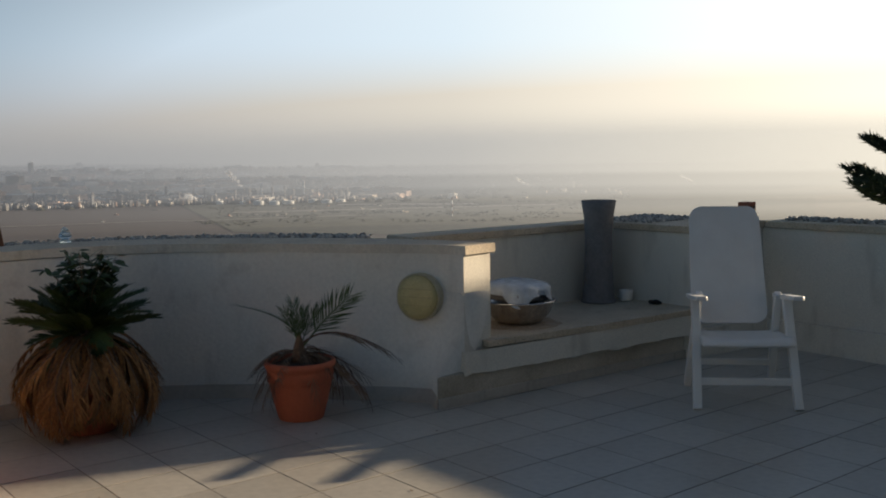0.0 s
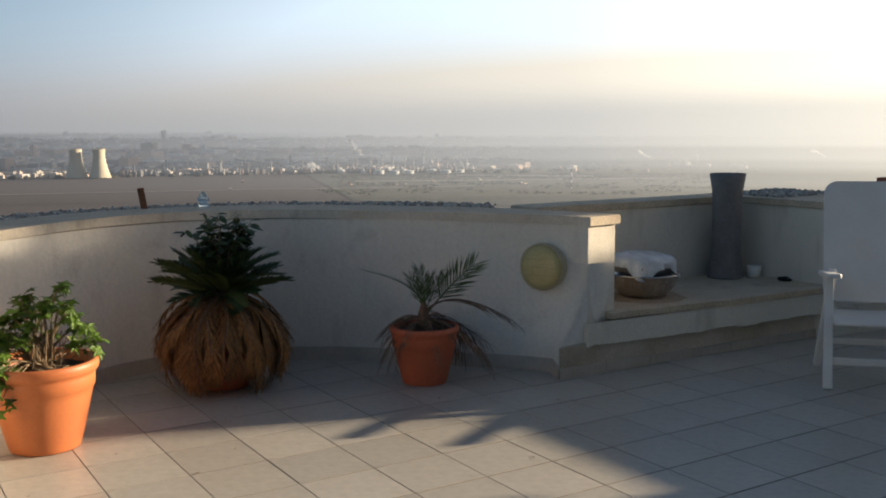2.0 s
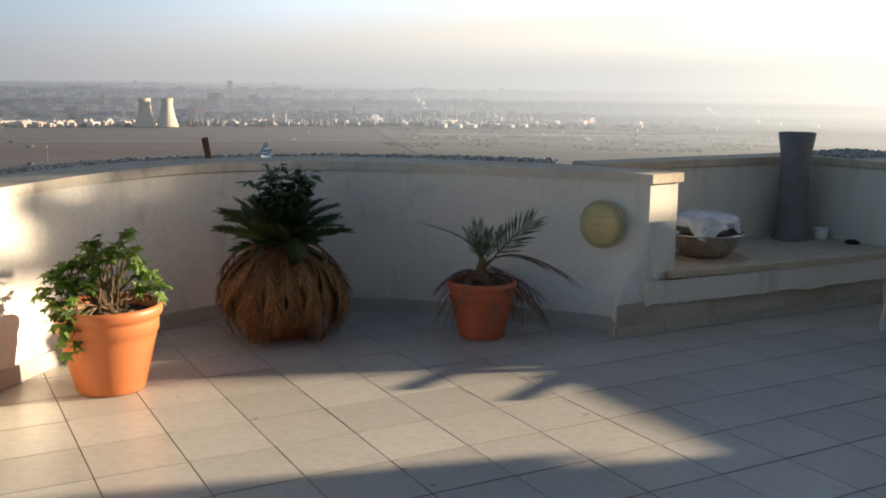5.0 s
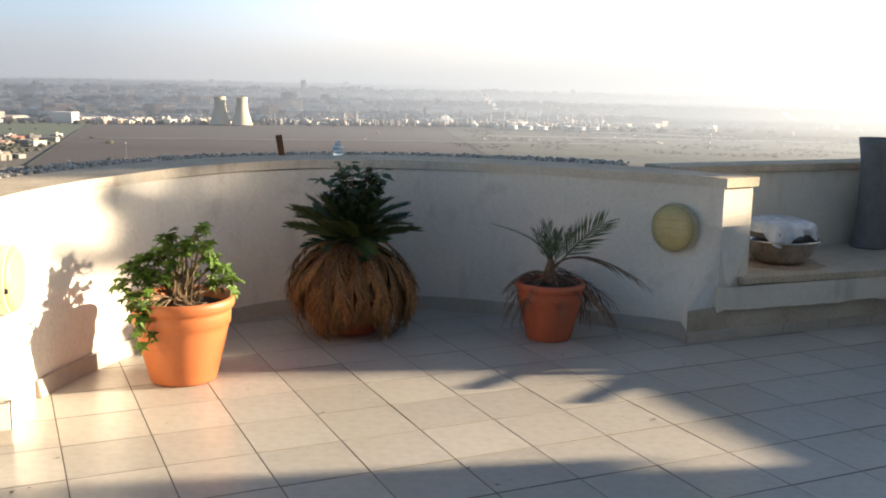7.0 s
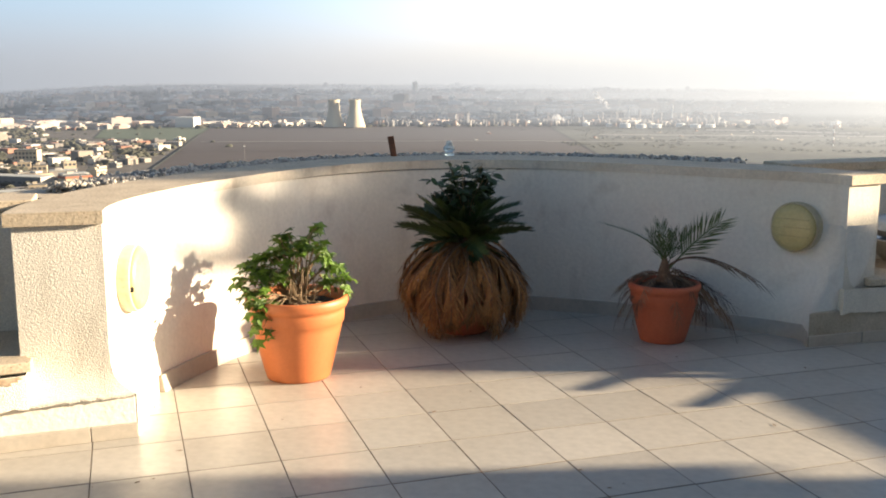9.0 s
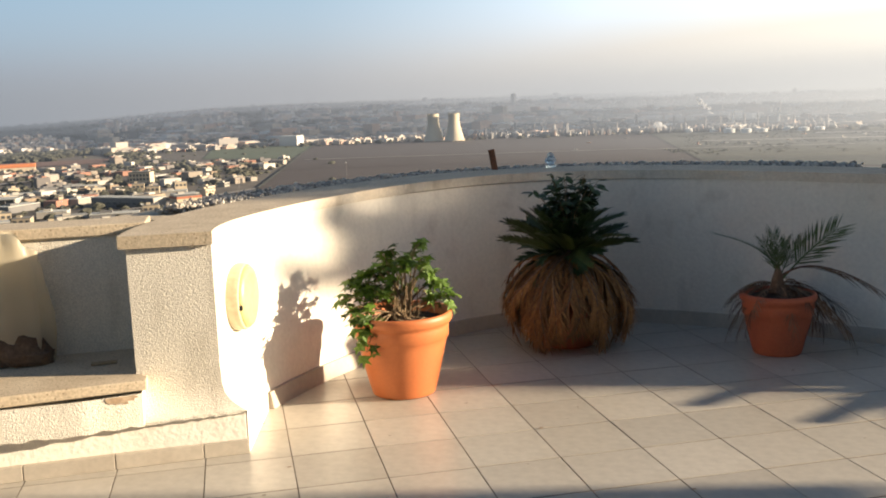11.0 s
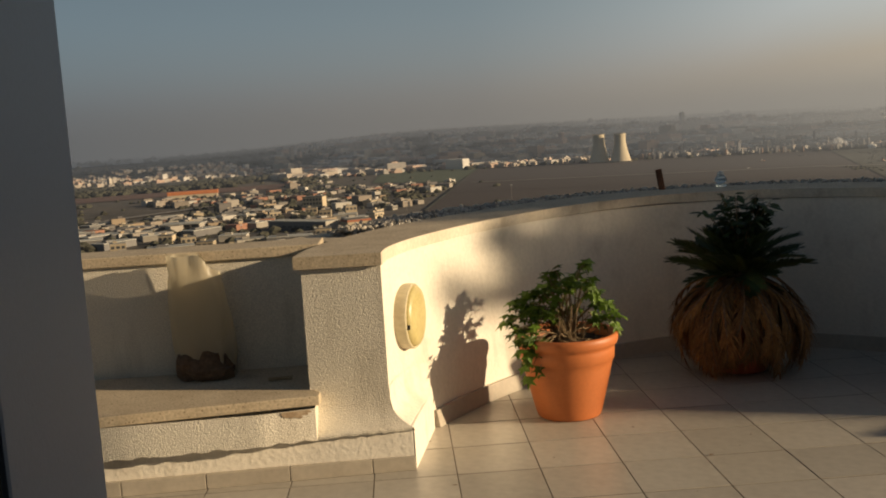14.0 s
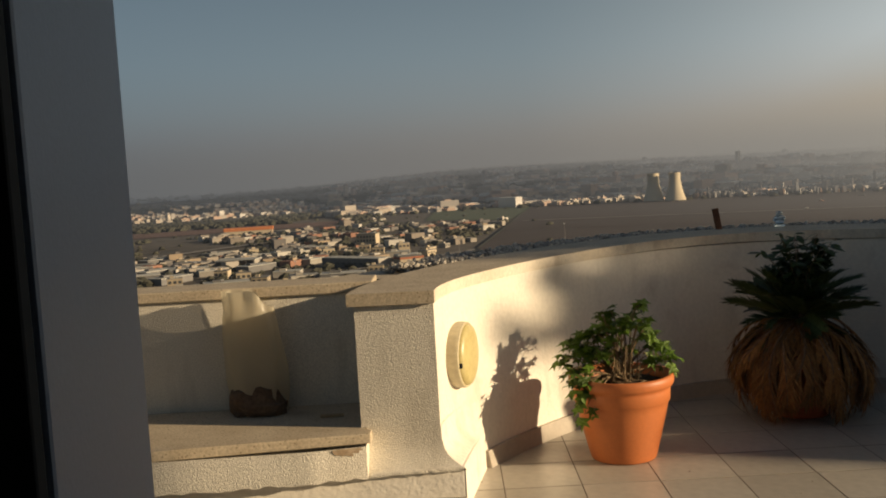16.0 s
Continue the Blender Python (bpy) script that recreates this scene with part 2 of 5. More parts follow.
nt.links.new(thin.outputs[0], nt.nodes["Material Output"].inputs["Surface"])


HILL_FROM, HILL_TO = -13.0, 3.0


def glow_sheet_material(name, colour, strength, low, high, amount, foot, rise, hill=0.0):
    """An emissive sheet painted as haze: thick at the height low, gone at high."""
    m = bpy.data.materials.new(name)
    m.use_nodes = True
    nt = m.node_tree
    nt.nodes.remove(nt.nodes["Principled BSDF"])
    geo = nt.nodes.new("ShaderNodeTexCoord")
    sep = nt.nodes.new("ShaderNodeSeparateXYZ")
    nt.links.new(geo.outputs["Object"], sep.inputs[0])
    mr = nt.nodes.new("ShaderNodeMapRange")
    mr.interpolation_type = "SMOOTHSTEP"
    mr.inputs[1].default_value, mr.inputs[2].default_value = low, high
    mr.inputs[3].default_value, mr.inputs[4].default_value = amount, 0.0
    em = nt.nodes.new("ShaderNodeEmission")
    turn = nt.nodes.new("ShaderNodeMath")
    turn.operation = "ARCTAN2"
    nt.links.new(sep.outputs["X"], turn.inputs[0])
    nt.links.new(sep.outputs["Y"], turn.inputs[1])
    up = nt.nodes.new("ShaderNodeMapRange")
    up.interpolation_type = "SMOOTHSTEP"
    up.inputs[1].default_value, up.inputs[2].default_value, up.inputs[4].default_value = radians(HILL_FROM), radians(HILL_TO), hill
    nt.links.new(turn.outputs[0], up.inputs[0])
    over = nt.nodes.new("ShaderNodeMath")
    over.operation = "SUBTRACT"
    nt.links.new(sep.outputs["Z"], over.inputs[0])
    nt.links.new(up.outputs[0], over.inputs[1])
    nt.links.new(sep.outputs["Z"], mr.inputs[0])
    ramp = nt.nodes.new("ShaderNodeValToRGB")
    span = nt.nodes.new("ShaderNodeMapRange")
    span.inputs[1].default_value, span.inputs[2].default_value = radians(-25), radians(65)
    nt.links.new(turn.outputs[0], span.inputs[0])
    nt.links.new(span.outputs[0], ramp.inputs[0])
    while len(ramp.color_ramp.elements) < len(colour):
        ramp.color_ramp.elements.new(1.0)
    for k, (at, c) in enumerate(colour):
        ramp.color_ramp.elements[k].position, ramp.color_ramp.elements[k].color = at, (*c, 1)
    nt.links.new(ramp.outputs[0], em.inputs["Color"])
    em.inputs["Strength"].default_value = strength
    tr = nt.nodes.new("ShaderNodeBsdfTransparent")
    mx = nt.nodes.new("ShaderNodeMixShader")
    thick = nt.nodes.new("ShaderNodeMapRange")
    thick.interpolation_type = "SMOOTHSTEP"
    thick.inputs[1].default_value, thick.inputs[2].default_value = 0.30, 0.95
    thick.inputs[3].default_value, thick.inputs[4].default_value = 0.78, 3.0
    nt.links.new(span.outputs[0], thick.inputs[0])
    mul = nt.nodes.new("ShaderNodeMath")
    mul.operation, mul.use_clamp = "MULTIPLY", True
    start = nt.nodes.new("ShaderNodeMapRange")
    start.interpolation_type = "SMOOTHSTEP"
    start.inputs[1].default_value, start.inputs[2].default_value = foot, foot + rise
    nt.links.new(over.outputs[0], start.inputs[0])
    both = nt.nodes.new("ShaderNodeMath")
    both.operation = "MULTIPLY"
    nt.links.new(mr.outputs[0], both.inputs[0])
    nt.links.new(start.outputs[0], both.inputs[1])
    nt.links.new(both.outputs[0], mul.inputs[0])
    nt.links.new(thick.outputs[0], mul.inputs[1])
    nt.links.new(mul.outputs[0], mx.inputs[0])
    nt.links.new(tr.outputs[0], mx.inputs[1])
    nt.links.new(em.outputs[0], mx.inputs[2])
    nt.links.new(mx.outputs[0], nt.nodes["Material Output"].inputs["Surface"])
    m.cycles.emission_sampling = "NONE"
    return m


# ---- mesh helpers ----


def mesh_of(bm, name, mat, smooth=False):
    me = bpy.data.meshes.new(name)
    bmesh.ops.recalc_face_normals(bm, faces=bm.faces)
    bm.to_mesh(me)
    bm.free()
    me.materials.append(mat)
    if smooth:
        for p in me.polygons:
            p.use_smooth = True
    return me


def part(name, bm, mat, parent, label="", smooth=False, m=None):
    """One mesh object under a thing (or at top level)."""
    me = bm if isinstance(bm, bpy.types.Mesh) else mesh_of(bm, name, mat, smooth)
    ob = new(name, me)
    ob.parent = parent
    if m is not None:
        ob.matrix_basis = m
    return tagged(ob, label)


def thing(name, m, label, category, group="", kind=""):
    ob = new(name)
    ob.matrix_basis = m
    ob.empty_display_size = 0.1
    return tagged(ob, label, category, group, kind)


def add_box(bm, x0, x1, y0, y1, z0, z1, m=None):
    v = [bm.verts.new((x, y, z)) for z in (z0, z1) for x, y in ((x0, y0), (x1, y0), (x1, y1), (x0, y1))]
    fs = [bm.faces.new([v[k] for k in f]) for f in ((3, 2, 1, 0), (4, 5, 6, 7), (0, 1, 5, 4), (1, 2, 6, 5), (2, 3, 7, 6), (3, 0, 4, 7))]
    if m is not None:
        bmesh.ops.transform(bm, matrix=m, verts=v)
    return fs


def box(x0, x1, y0, y1, z0, z1, bevel=0.0, m=None, segments=2):
    bm = bmesh.new()
    add_box(bm, x0, x1, y0, y1, z0, z1, m)
    if bevel:
        bmesh.ops.bevel(bm, geom=bm.edges[:], offset=bevel, segments=segments, affect="EDGES", profile=0.5)
    return bm


def prism(poly, z0, z1, bevel=0.0):
    bm = bmesh.new()
    lo = [bm.verts.new((x, y, z0)) for x, y in poly]
    hi = [bm.verts.new((x, y, z1)) for x, y in poly]
    n = len(poly)
    bm.faces.new(lo[::-1])
    bm.faces.new(hi)
    for k in range(n):
        bm.faces.new((lo[k], lo[(k + 1) % n], hi[(k + 1) % n], hi[k]))
    if bevel:
        bmesh.ops.bevel(bm, geom=bm.edges[:], offset=bevel, segments=2, affect="EDGES", profile=0.5)
    return bm


def lathe(profile, n=48, closed=False, wobble=0.0):
    """Turns a list of (radius, height) round the z axis."""
    bm = bmesh.new()
    rings = []
    for k, (r, z) in enumerate(profile):
        ring = []
        for i in range(n):
            a = 2 * math.pi * i / n
            w = 1 + wobble * noise.noise((math.cos(a) * 1.5, math.sin(a) * 1.5, z * 6))
            ring.append(bm.verts.new((r * w * math.cos(a), r * w * math.sin(a), z)))
        rings.append(ring)
    for a, b in zip(rings, rings[1:]):
        for i in range(n):
            bm.faces.new((a[i], a[(i + 1) % n], b[(i + 1) % n], b[i]))
    if closed:
        bm.faces.new(rings[0][::-1])
        bm.faces.new(rings[-1])
    return bm


def tube(points, radius, n=8, taper=1.0, bm=None):
    """A round bar along points, thinner by taper at the end."""
    bm = bm or bmesh.new()
    pts = [Vector(p) for p in points]
    rings = []
    for k, p in enumerate(pts):
        d = (pts[min(k + 1, len(pts) - 1)] - pts[max(k - 1, 0)]).normalized()
        q = d.to_track_quat("Z", "Y")
        r = radius * (1 + (taper - 1) * k / max(len(pts) - 1, 1))
        rings.append([bm.verts.new(p + q @ Vector((r * math.cos(2 * math.pi * i / n), r * math.sin(2 * math.pi * i / n), 0))) for i in range(n)])
    for a, b in zip(rings, rings[1:]):
        for i in range(n):
            bm.faces.new((a[i], a[(i + 1) % n], b[(i + 1) % n], b[i]))
    bm.faces.new(rings[0][::-1])
    bm.faces.new(rings[-1])
    return bm


def smoothstep(a, b, x):
    t = min(max((x - a) / (b - a), 0), 1)
    return t * t * (3 - 2 * t)


# ---- the curved bay ----
BAY = (2.03, 0.06)
PHI0, PHI1 = -86.5, 80.3


def bay_point(deg, off=0.0):
    """A point of the bay's plan at the angle deg from +y, off metres outside the inner face."""
    p = radians(deg)
    flare = 0.15 * smoothstep(58, 80, deg) + 0.04 * smoothstep(64, 86, -deg)
    r = 1.835 + 0.075 * math.cos(4 * p) + off + flare * (1 - min(max(off, 0) / 0.45, 1))
    return BAY[0] + r * math.sin(p), BAY[1] + r * math.cos(p)


def bay_top(deg):
    u = (deg - PHI0) / (PHI1 - PHI0)
    return 0.966 + 0.020 * math.sin(math.pi * min(max(u, 0), 1))


def sweep(profile, d0, d1, n=64, follow=False, bevel=0.0):
    """Sweeps a closed profile of (offset, height) along the bay; follow: heights are from the coping's top."""
    bm = bmesh.new()
    rings = []
    for k in range(n + 1):
        d = d0 + (d1 - d0) * k / n
        ring = []
        for off, z in profile:
            x, y = bay_point(d, off)
            ring.append(bm.verts.new((x, y, z + (bay_top(d) if follow and (z <= 0.005) and z > -0.5 else 0))))
        rings.append(ring)
    m = len(profile)
    for a, b in zip(rings, rings[1:]):
        for i in range(m):
            bm.faces.new((a[i], a[(i + 1) % m], b[(i + 1) % m], b[i]))
    bm.faces.new(rings[0]).material_index = 1
    bm.faces.new(rings[-1][::-1]).material_index = 1
    if bevel:
        es = [e for e in bm.edges if len(e.link_faces) == 2 and e.calc_face_angle(0) > 0.8]
        bmesh.ops.bevel(bm, geom=es, offset=bevel, segments=2, affect="EDGES", profile=0.5)
    return bm


def setting(name, bm, mat, label, category, smooth=False):
    return tagged(part(name, bm, mat, None, "", smooth), label, category, "", "structure")


bay_wall = setting("wall_bay", sweep([(0, 0.0), (0.385, 0.0), (0.385, 0.925), (0, 0.925)], PHI0, PHI1, 72), SMOOTH,
                   "curved off-white parapet wall round the terrace bay", "wall")
bay_wall.data.materials.append(PLASTER)
coping_bay = setting("coping_bay", sweep([(-0.008, -0.055), (0.415, -0.055), (0.415, 0.0), (-0.008, 0.0)], PHI0 - 0.6, PHI1 + 0.6, 72, True, 0.006), COPING,
        "worn beige stone coping on the curved parapet", "coping")
coping_bay.data.materials.append(COPING)
coping_bay.data.materials.append(LIMED)
for f in coping_bay.data.polygons:
    to_middle = Vector((BAY[0] - f.center.x, BAY[1] - f.center.y, 0)).normalized()
    if abs(f.normal.z) < 0.75 and f.normal.dot(to_middle) > 0.6:
        f.material_index = 2
setting("gravel_bed", sweep([(0.34, 0.0), (0.95, 0.0), (0.95, 0.93), (0.34, 0.93)], -66, 58, 60), COPING,
        "flat concrete ledge outside the curved parapet", "ledge")
setting("skirting_bay", sweep([(-0.035, 0.0), (0.0, 0.0), (0.0, 0.085), (-0.02, 0.085)], -70, 61.5, 60), SKIRT,
        "grey-beige tile skirting along the curved wall", "skirting")


def bench(side, x_in, x_out, y_in, slope, y_back, phi_end):
    """A low wall with a stone sill and a recess behind it, beside the bay. x_in is where it meets the bay's pier."""
    yf = lambda x, o=0.0: y_in + slope * (x - x_in) + o
    s = 1 if x_out > x_in else -1
    tag = "left" if s < 0 else "right"
    proud = lambda x: (-0.020 if s > 0 else -0.024) - (0.028 if s > 0 else 0.034) * min(max(abs(x - x_in) - 0.40, 0) / (0.9 if s > 0 else 0.25), 1)
    setting(f"wall_low_{tag}", prism([(x_in + s * 0.43, yf(x_in, 0.10)), (x_out, yf(x_out, 0.10)), (x_out, yf(x_out, 0.30)), (x_in + s * 0.43, yf(x_in, 0.30))][::s], 0.0, 0.318), PLASTER,
            "low roughcast wall under the stone bench sill", "wall")
    px, py = bay_point(phi_end, 0.0)
    qx, qy = bay_point(phi_end + (16 if phi_end < 0 else -2.5), -0.012)
    setting(f"plinth_{tag}", prism([(x_in, yf(x_in)), *([(x_in - 0.5, yf(x_in - 0.5, 0.016))] if s < 0 else []), (x_out, yf(x_out, 0.016 if s < 0 else 0.0)), (x_out, yf(x_out, 0.12)), (px + s * 0.05, py + 0.10), (qx, qy)][::s], 0.0, 0.195, 0.008), PLINTH if s > 0 else SMOOTH,
            "weathered plaster plinth at the foot of the wall", "plinth")
    setting(f"sill_{tag}", prism([(x_in + s * 0.40, yf(x_in, -0.012)), (x_in + s * 1.35, yf(x_in + s * 1.35, -0.055)), (x_out, yf(x_out, -0.055)), (x_out, y_back), (x_in + s * 0.43, y_back), (x_in + s * 0.43, yf(x_in, 0.062)), (x_in + s * 0.40, yf(x_in, 0.060))][::s], 0.322, 0.367, 0.006), COPING,
            "rough beige stone sill slab on the low wall", "sill")
    setting(f"wall_back_{tag}", prism([(x_in + s * 0.38, y_back), (x_out, y_back + 0.02), (x_out, y_back + 0.27), (x_in + s * 0.38, y_back + 0.25)][::s], 0.0, 0.912), PLASTER,
            "roughcast parapet wall behind the bench recess", "wall")
    setting(f"coping_{tag}", prism([(x_in + s * 0.40, y_back - 0.02), (x_out, y_back), (x_out, y_back + 0.29), (x_in + s * 0.40, y_back + 0.27)][::s], 0.914, 0.966, 0.006), COPING,
            "worn beige stone coping on the straight parapet", "coping")
    start = 0.21 if s > 0 else 0.42
    lip = bmesh.new()
    n = int(abs(x_out - x_in) / 0.03)
    front, back = [], []
    for k in range(n + 1):
        x = x_in + s * start + (x_out - x_in - s * start) * k / n
        low = 0.178 + 0.016 * noise.noise((x * 4, 0, 1)) + 0.012 * noise.noise((x * 19, 0, 4))
        front.append((lip.verts.new((x, yf(x, proud(x)), low)), lip.verts.new((x, yf(x, proud(x)), 0.321))))
        back.append((lip.verts.new((x, yf(x, 0.12), low)), lip.verts.new((x, yf(x, 0.12), 0.321))))
    for k in range(n):
        lip.faces.new((front[k][0], front[k + 1][0], front[k + 1][1], front[k][1]))
        lip.faces.new((back[k][0], back[k + 1][0], front[k + 1][0], front[k][0]))
    lip.faces.new((front[0][0], front[0][1], back[0][1], back[0][0]))
    setting(f"plaster_coat_{tag}", lip, PLASTER, "roughcast coat with a ragged lower edge over the plinth", "plaster")
    base = tagged(new(f"skirting_{tag}"), "row of beige skirting tiles under the plinth", "skirting", "", "structure")
    w, x = 0.36, x_in
    k = 0
    while s * (x_out - x) > 0.05:
        ln = min(0.19 if s < 0 and k == 0 else w, abs(x_out - x))
        xe = x + s * ln
        part("skirting_tile", prism([(x + s * 0.002, yf(x, -0.014)), (xe - s * 0.002, yf(xe, -0.014)), (xe - s * 0.002, yf(xe, 0.018)), (x + s * 0.002, yf(x, 0.018))][::s], 0.0, 0.062, 0.002), SKIRT, base)
        x = xe
        k += 1


bench("l", 0.185, -4.2, 0.108, 0.045, 0.68, PHI0)
bench("r", 3.815, 6.25, 0.395, -0.03, 1.16, PHI1)
cove = bmesh.new()
ex, ey = bay_point(PHI1, 0.003)
foot = [(3.811, 0.394), bay_point(PHI1 - 5, -0.075), bay_point(PHI1 - 10, -0.050), bay_point(PHI1 - 15, -0.024), bay_point(PHI1 - 20, -0.006)]
head = [(ex, ey), bay_point(PHI1 - 5, 0.003), bay_point(PHI1 - 10, 0.003), bay_point(PHI1 - 15, 0.003), bay_point(PHI1 - 20, 0.003)]
rows = []
for (ax, ay), (bx, by) in zip(foot, head):
    row = []
    for z in (0.0, 0.10, 0.19, 0.22, 0.26, 0.31, 0.38, 0.46, 0.56, 0.68):
        c = 1 - max(1 - max(z - 0.19, 0) / 0.49, 0) ** 2.2
        row.append(cove.verts.new((ax + (bx - ax) * c, ay + (by - ay) * c, z)))
    rows.append(row)
rows.append([cove.verts.new((v.co.x + 0.22, max(v.co.y, ey - 0.004) + 0.02, v.co.z)) for v in rows[0]])
for a, b in ((rows[1], rows[0]), (rows[2], rows[1]), (rows[3], rows[2]), (rows[4], rows[3]), (rows[0], rows[5])):
    for k in range(9):
        cove.faces.new((a[k], b[k], b[k + 1], a[k + 1]))
bmesh.ops.recalc_face_normals(cove, faces=cove.faces)
setting("plaster_cove", cove, SMOOTH, "plaster coat that flares out to the plinth", "plaster", True)

flare = bmesh.new()
front_y = lambda x, o=0.0: 0.108 + 0.045 * (x - 0.185) + o
fx, fy = bay_point(PHI0 + 16, -0.014)
line = [(0.1865 + (fx - 0.1865) * u, front_y(0.185, -0.0012) + (fy - front_y(0.185, -0.0012)) * u) for u in (0.0, 0.25, 0.5, 0.75, 1.0)]
top = [bay_point(PHI0 + a, -0.002) for a in (0, 4, 8, 12, 16)]
levels = (0.0, 0.10, 0.188, 0.20, 0.215, 0.235, 0.26, 0.30, 0.36)
swell = lambda z: max(1 - max(z - 0.188, 0) / 0.172, 0) ** 4.0
side = []
for (ax, ay), (bx, by) in zip(line, top):
    side.append([flare.verts.new((bx + (ax - bx) * swell(z), by + (ay - by) * swell(z), z)) for z in levels])
for a, b in zip(side, side[1:]):
    for k in range(len(levels) - 1):
        flare.faces.new((a[k], b[k], b[k + 1], a[k + 1]))
bmesh.ops.recalc_face_normals(flare, faces=flare.faces)
setting("plaster_flare", flare, SMOOTH, "smooth plaster that flares out to the plinth corner", "plaster", True)
apron = bmesh.new()
ax, ay = bay_point(PHI0, 0.0)
cols = []
for k in range(25):
    u = k / 24
    low = 0.180 + 0.012 * noise.noise((u * 5, 2.0, 1)) * min(u * 6, 1) + 0.008 * noise.noise((u * 17, 0, 4)) * min(u * 6, 1)
    col = []
    for j, z in enumerate((low, low, 0.20, 0.215, 0.235, 0.26, 0.29, 0.33, 0.37)):
        c = swell(z)
        xr = ax + (0.190 - ax) * c
        x = xr + (-0.243 - xr) * u
        out = front_y(x, -0.010 - 0.014 * u)
        back = ay + (bay_point(PHI0, 0.385)[1] - ay) * u - 0.003
        col.append(apron.verts.new((x, out + 0.05 if j == 0 else back + (out - back) * c, z)))
    cols.append(col)
for a, b in zip(cols, cols[1:]):
    for j in range(8):
        apron.faces.new((a[j], b[j], b[j + 1], a[j + 1]))
bmesh.ops.recalc_face_normals(apron, faces=apron.faces)
setting("plaster_apron", apron, PLASTER, "roughcast that flares down over the plinth below the pier", "plaster", True)
mould = bmesh.new()
rim = []
for k in range(36):
    a = 2 * math.pi * k / 36
    q = 1 + 0.5 * noise.noise((math.cos(a) * 2.2, math.sin(a) * 2.2, 7.0)) + 0.3 * noise.noise((math.cos(a) * 7, math.sin(a) * 7, 3.0))
    x = -0.315 + 0.060 * q * math.cos(a)
    rim.append(mould.verts.new((x, front_y(x, -0.0245 - 0.034 * min(max(0.185 - x - 0.40, 0) / 0.25, 1) - 0.003), min(0.312 + 0.022 * q * math.sin(a), 0.3195))))
mould.faces.new(rim)
setting("mould_stain", mould, RUST_STAIN, "dark mould stain under the end of the stone sill", "stain")

corner_skirting = bmesh.new()
outer = [(3.806, 0.386)] + [bay_point(PHI1 - a, o) for a, o in ((5, -0.092), (10, -0.066), (15, -0.044), (20, -0.034))]
strip = []
for (ax, ay), (bx, by) in zip(outer, foot):
    strip.append([corner_skirting.verts.new(q) for q in ((ax, ay, 0.0), (ax * 0.8 + bx * 0.2, ay * 0.8 + by * 0.2, 0.085), (bx, by, 0.087))])
for a, b in zip(strip, strip[1:]):
    for k in (0, 1):
        corner_skirting.faces.new((a[k], b[k], b[k + 1], a[k + 1]))
bmesh.ops.recalc_face_normals(corner_skirting, faces=corner_skirting.faces)
setting("skirting_corner", corner_skirting, SKIRT, "grey-beige tile skirting that meets the plinth corner", "skirting", True)

# ---- the far side beyond the bench ----
setting("wall_pier", prism([(6.20, 0.34), (7.06, 0.30), (7.06, 1.45), (6.20, 1.45)], 0.0, 0.912), PLASTER, "roughcast pier that closes the bench recess", "wall")
setting("coping_pier", prism([(6.18, 0.32), (7.10, 0.28), (7.10, 1.47), (6.18, 1.47)], 0.914, 0.966, 0.006), COPING, "stone coping on the roughcast pier", "coping")
setting("wall_east", prism([(7.06, 0.30), (7.00, -1.0), (7.02, -2.98), (7.45, -2.98), (7.45, 0.30)], 0.0, 0.912), PLASTER, "roughcast parapet wall along the terrace side", "wall")
setting("coping_east", prism([(7.105, 0.278), (7.04, 0.278), (6.98, -1.0), (7.00, -2.98), (7.47, -2.98), (7.47, 0.278)][1:], 0.914, 0.966, 0.006), COPING, "stone coping on the side parapet", "coping")
setting("plinth_east", prism([(6.10, 0.26), (6.97, 0.20), (6.91, -1.0), (6.93, -2.98), (7.01, -2.98), (7.01, 0.32), (6.10, 0.36)], 0.0, 0.21, 0.008), PLASTER, "roughcast plinth along the side parapet", "plinth")

# ---- the house round the door, behind and beside the camera ----
setting("wall_house", prism([(2.3, -3.5), (7.02, -3.5), (7.02, -3.75), (2.3, -3.75)], 0.0, 2.8), SMOOTH, "painted house wall beside the terrace door", "wall")
setting("wall_house_west", prism([(-4.2, -3.5), (-0.10, -3.5), (-0.10, -3.75), (-4.2, -3.75)], 0.0, 2.8), SMOOTH, "painted house wall beside the terrace door", "wall")
setting("wall_lintel", prism([(-0.10, -3.5), (2.3, -3.5), (2.3, -3.75), (-0.10, -3.75)], 2.25, 2.8), SMOOTH, "painted wall above the terrace door", "wall")
# unseen blocks, placed to cast the shadow edge across the floor tiles
setting("wall_unseen_wing", prism([(7.02, -3.0), (9.5, -3.0), (9.5, -8.0), (7.02, -8.0)], -3.0, 1.70), SMOOTH, "unseen side wing of the house, added for its shadow", "wall")
setting("wall_unseen_upper", prism([(7.02, -2.84), (9.5, -2.84), (9.5, -8.0), (7.02, -8.0)], 1.704, 3.4), SMOOTH, "unseen block over the wing, added to shape the floor shadow", "wall")
setting("wall_room_back", prism([(-4.2, -8.0), (7.02, -8.0), (7.02, -8.2), (-4.2, -8.2)], 0.0, 2.8), ROOM, "painted wall at the back of the room", "wall")
setting("wall_room_west", prism([(-4.4, -3.5), (-4.2, -3.5), (-4.2, -8.2), (-4.4, -8.2)], 0.0, 2.8), ROOM, "painted side wall of the room", "wall")
setting("ceiling", prism([(-4.4, -3.5), (7.02, -3.5), (7.02, -8.2), (-4.4, -8.2)], 2.804, 3.0), ROOM, "plain painted room ceiling", "ceiling")

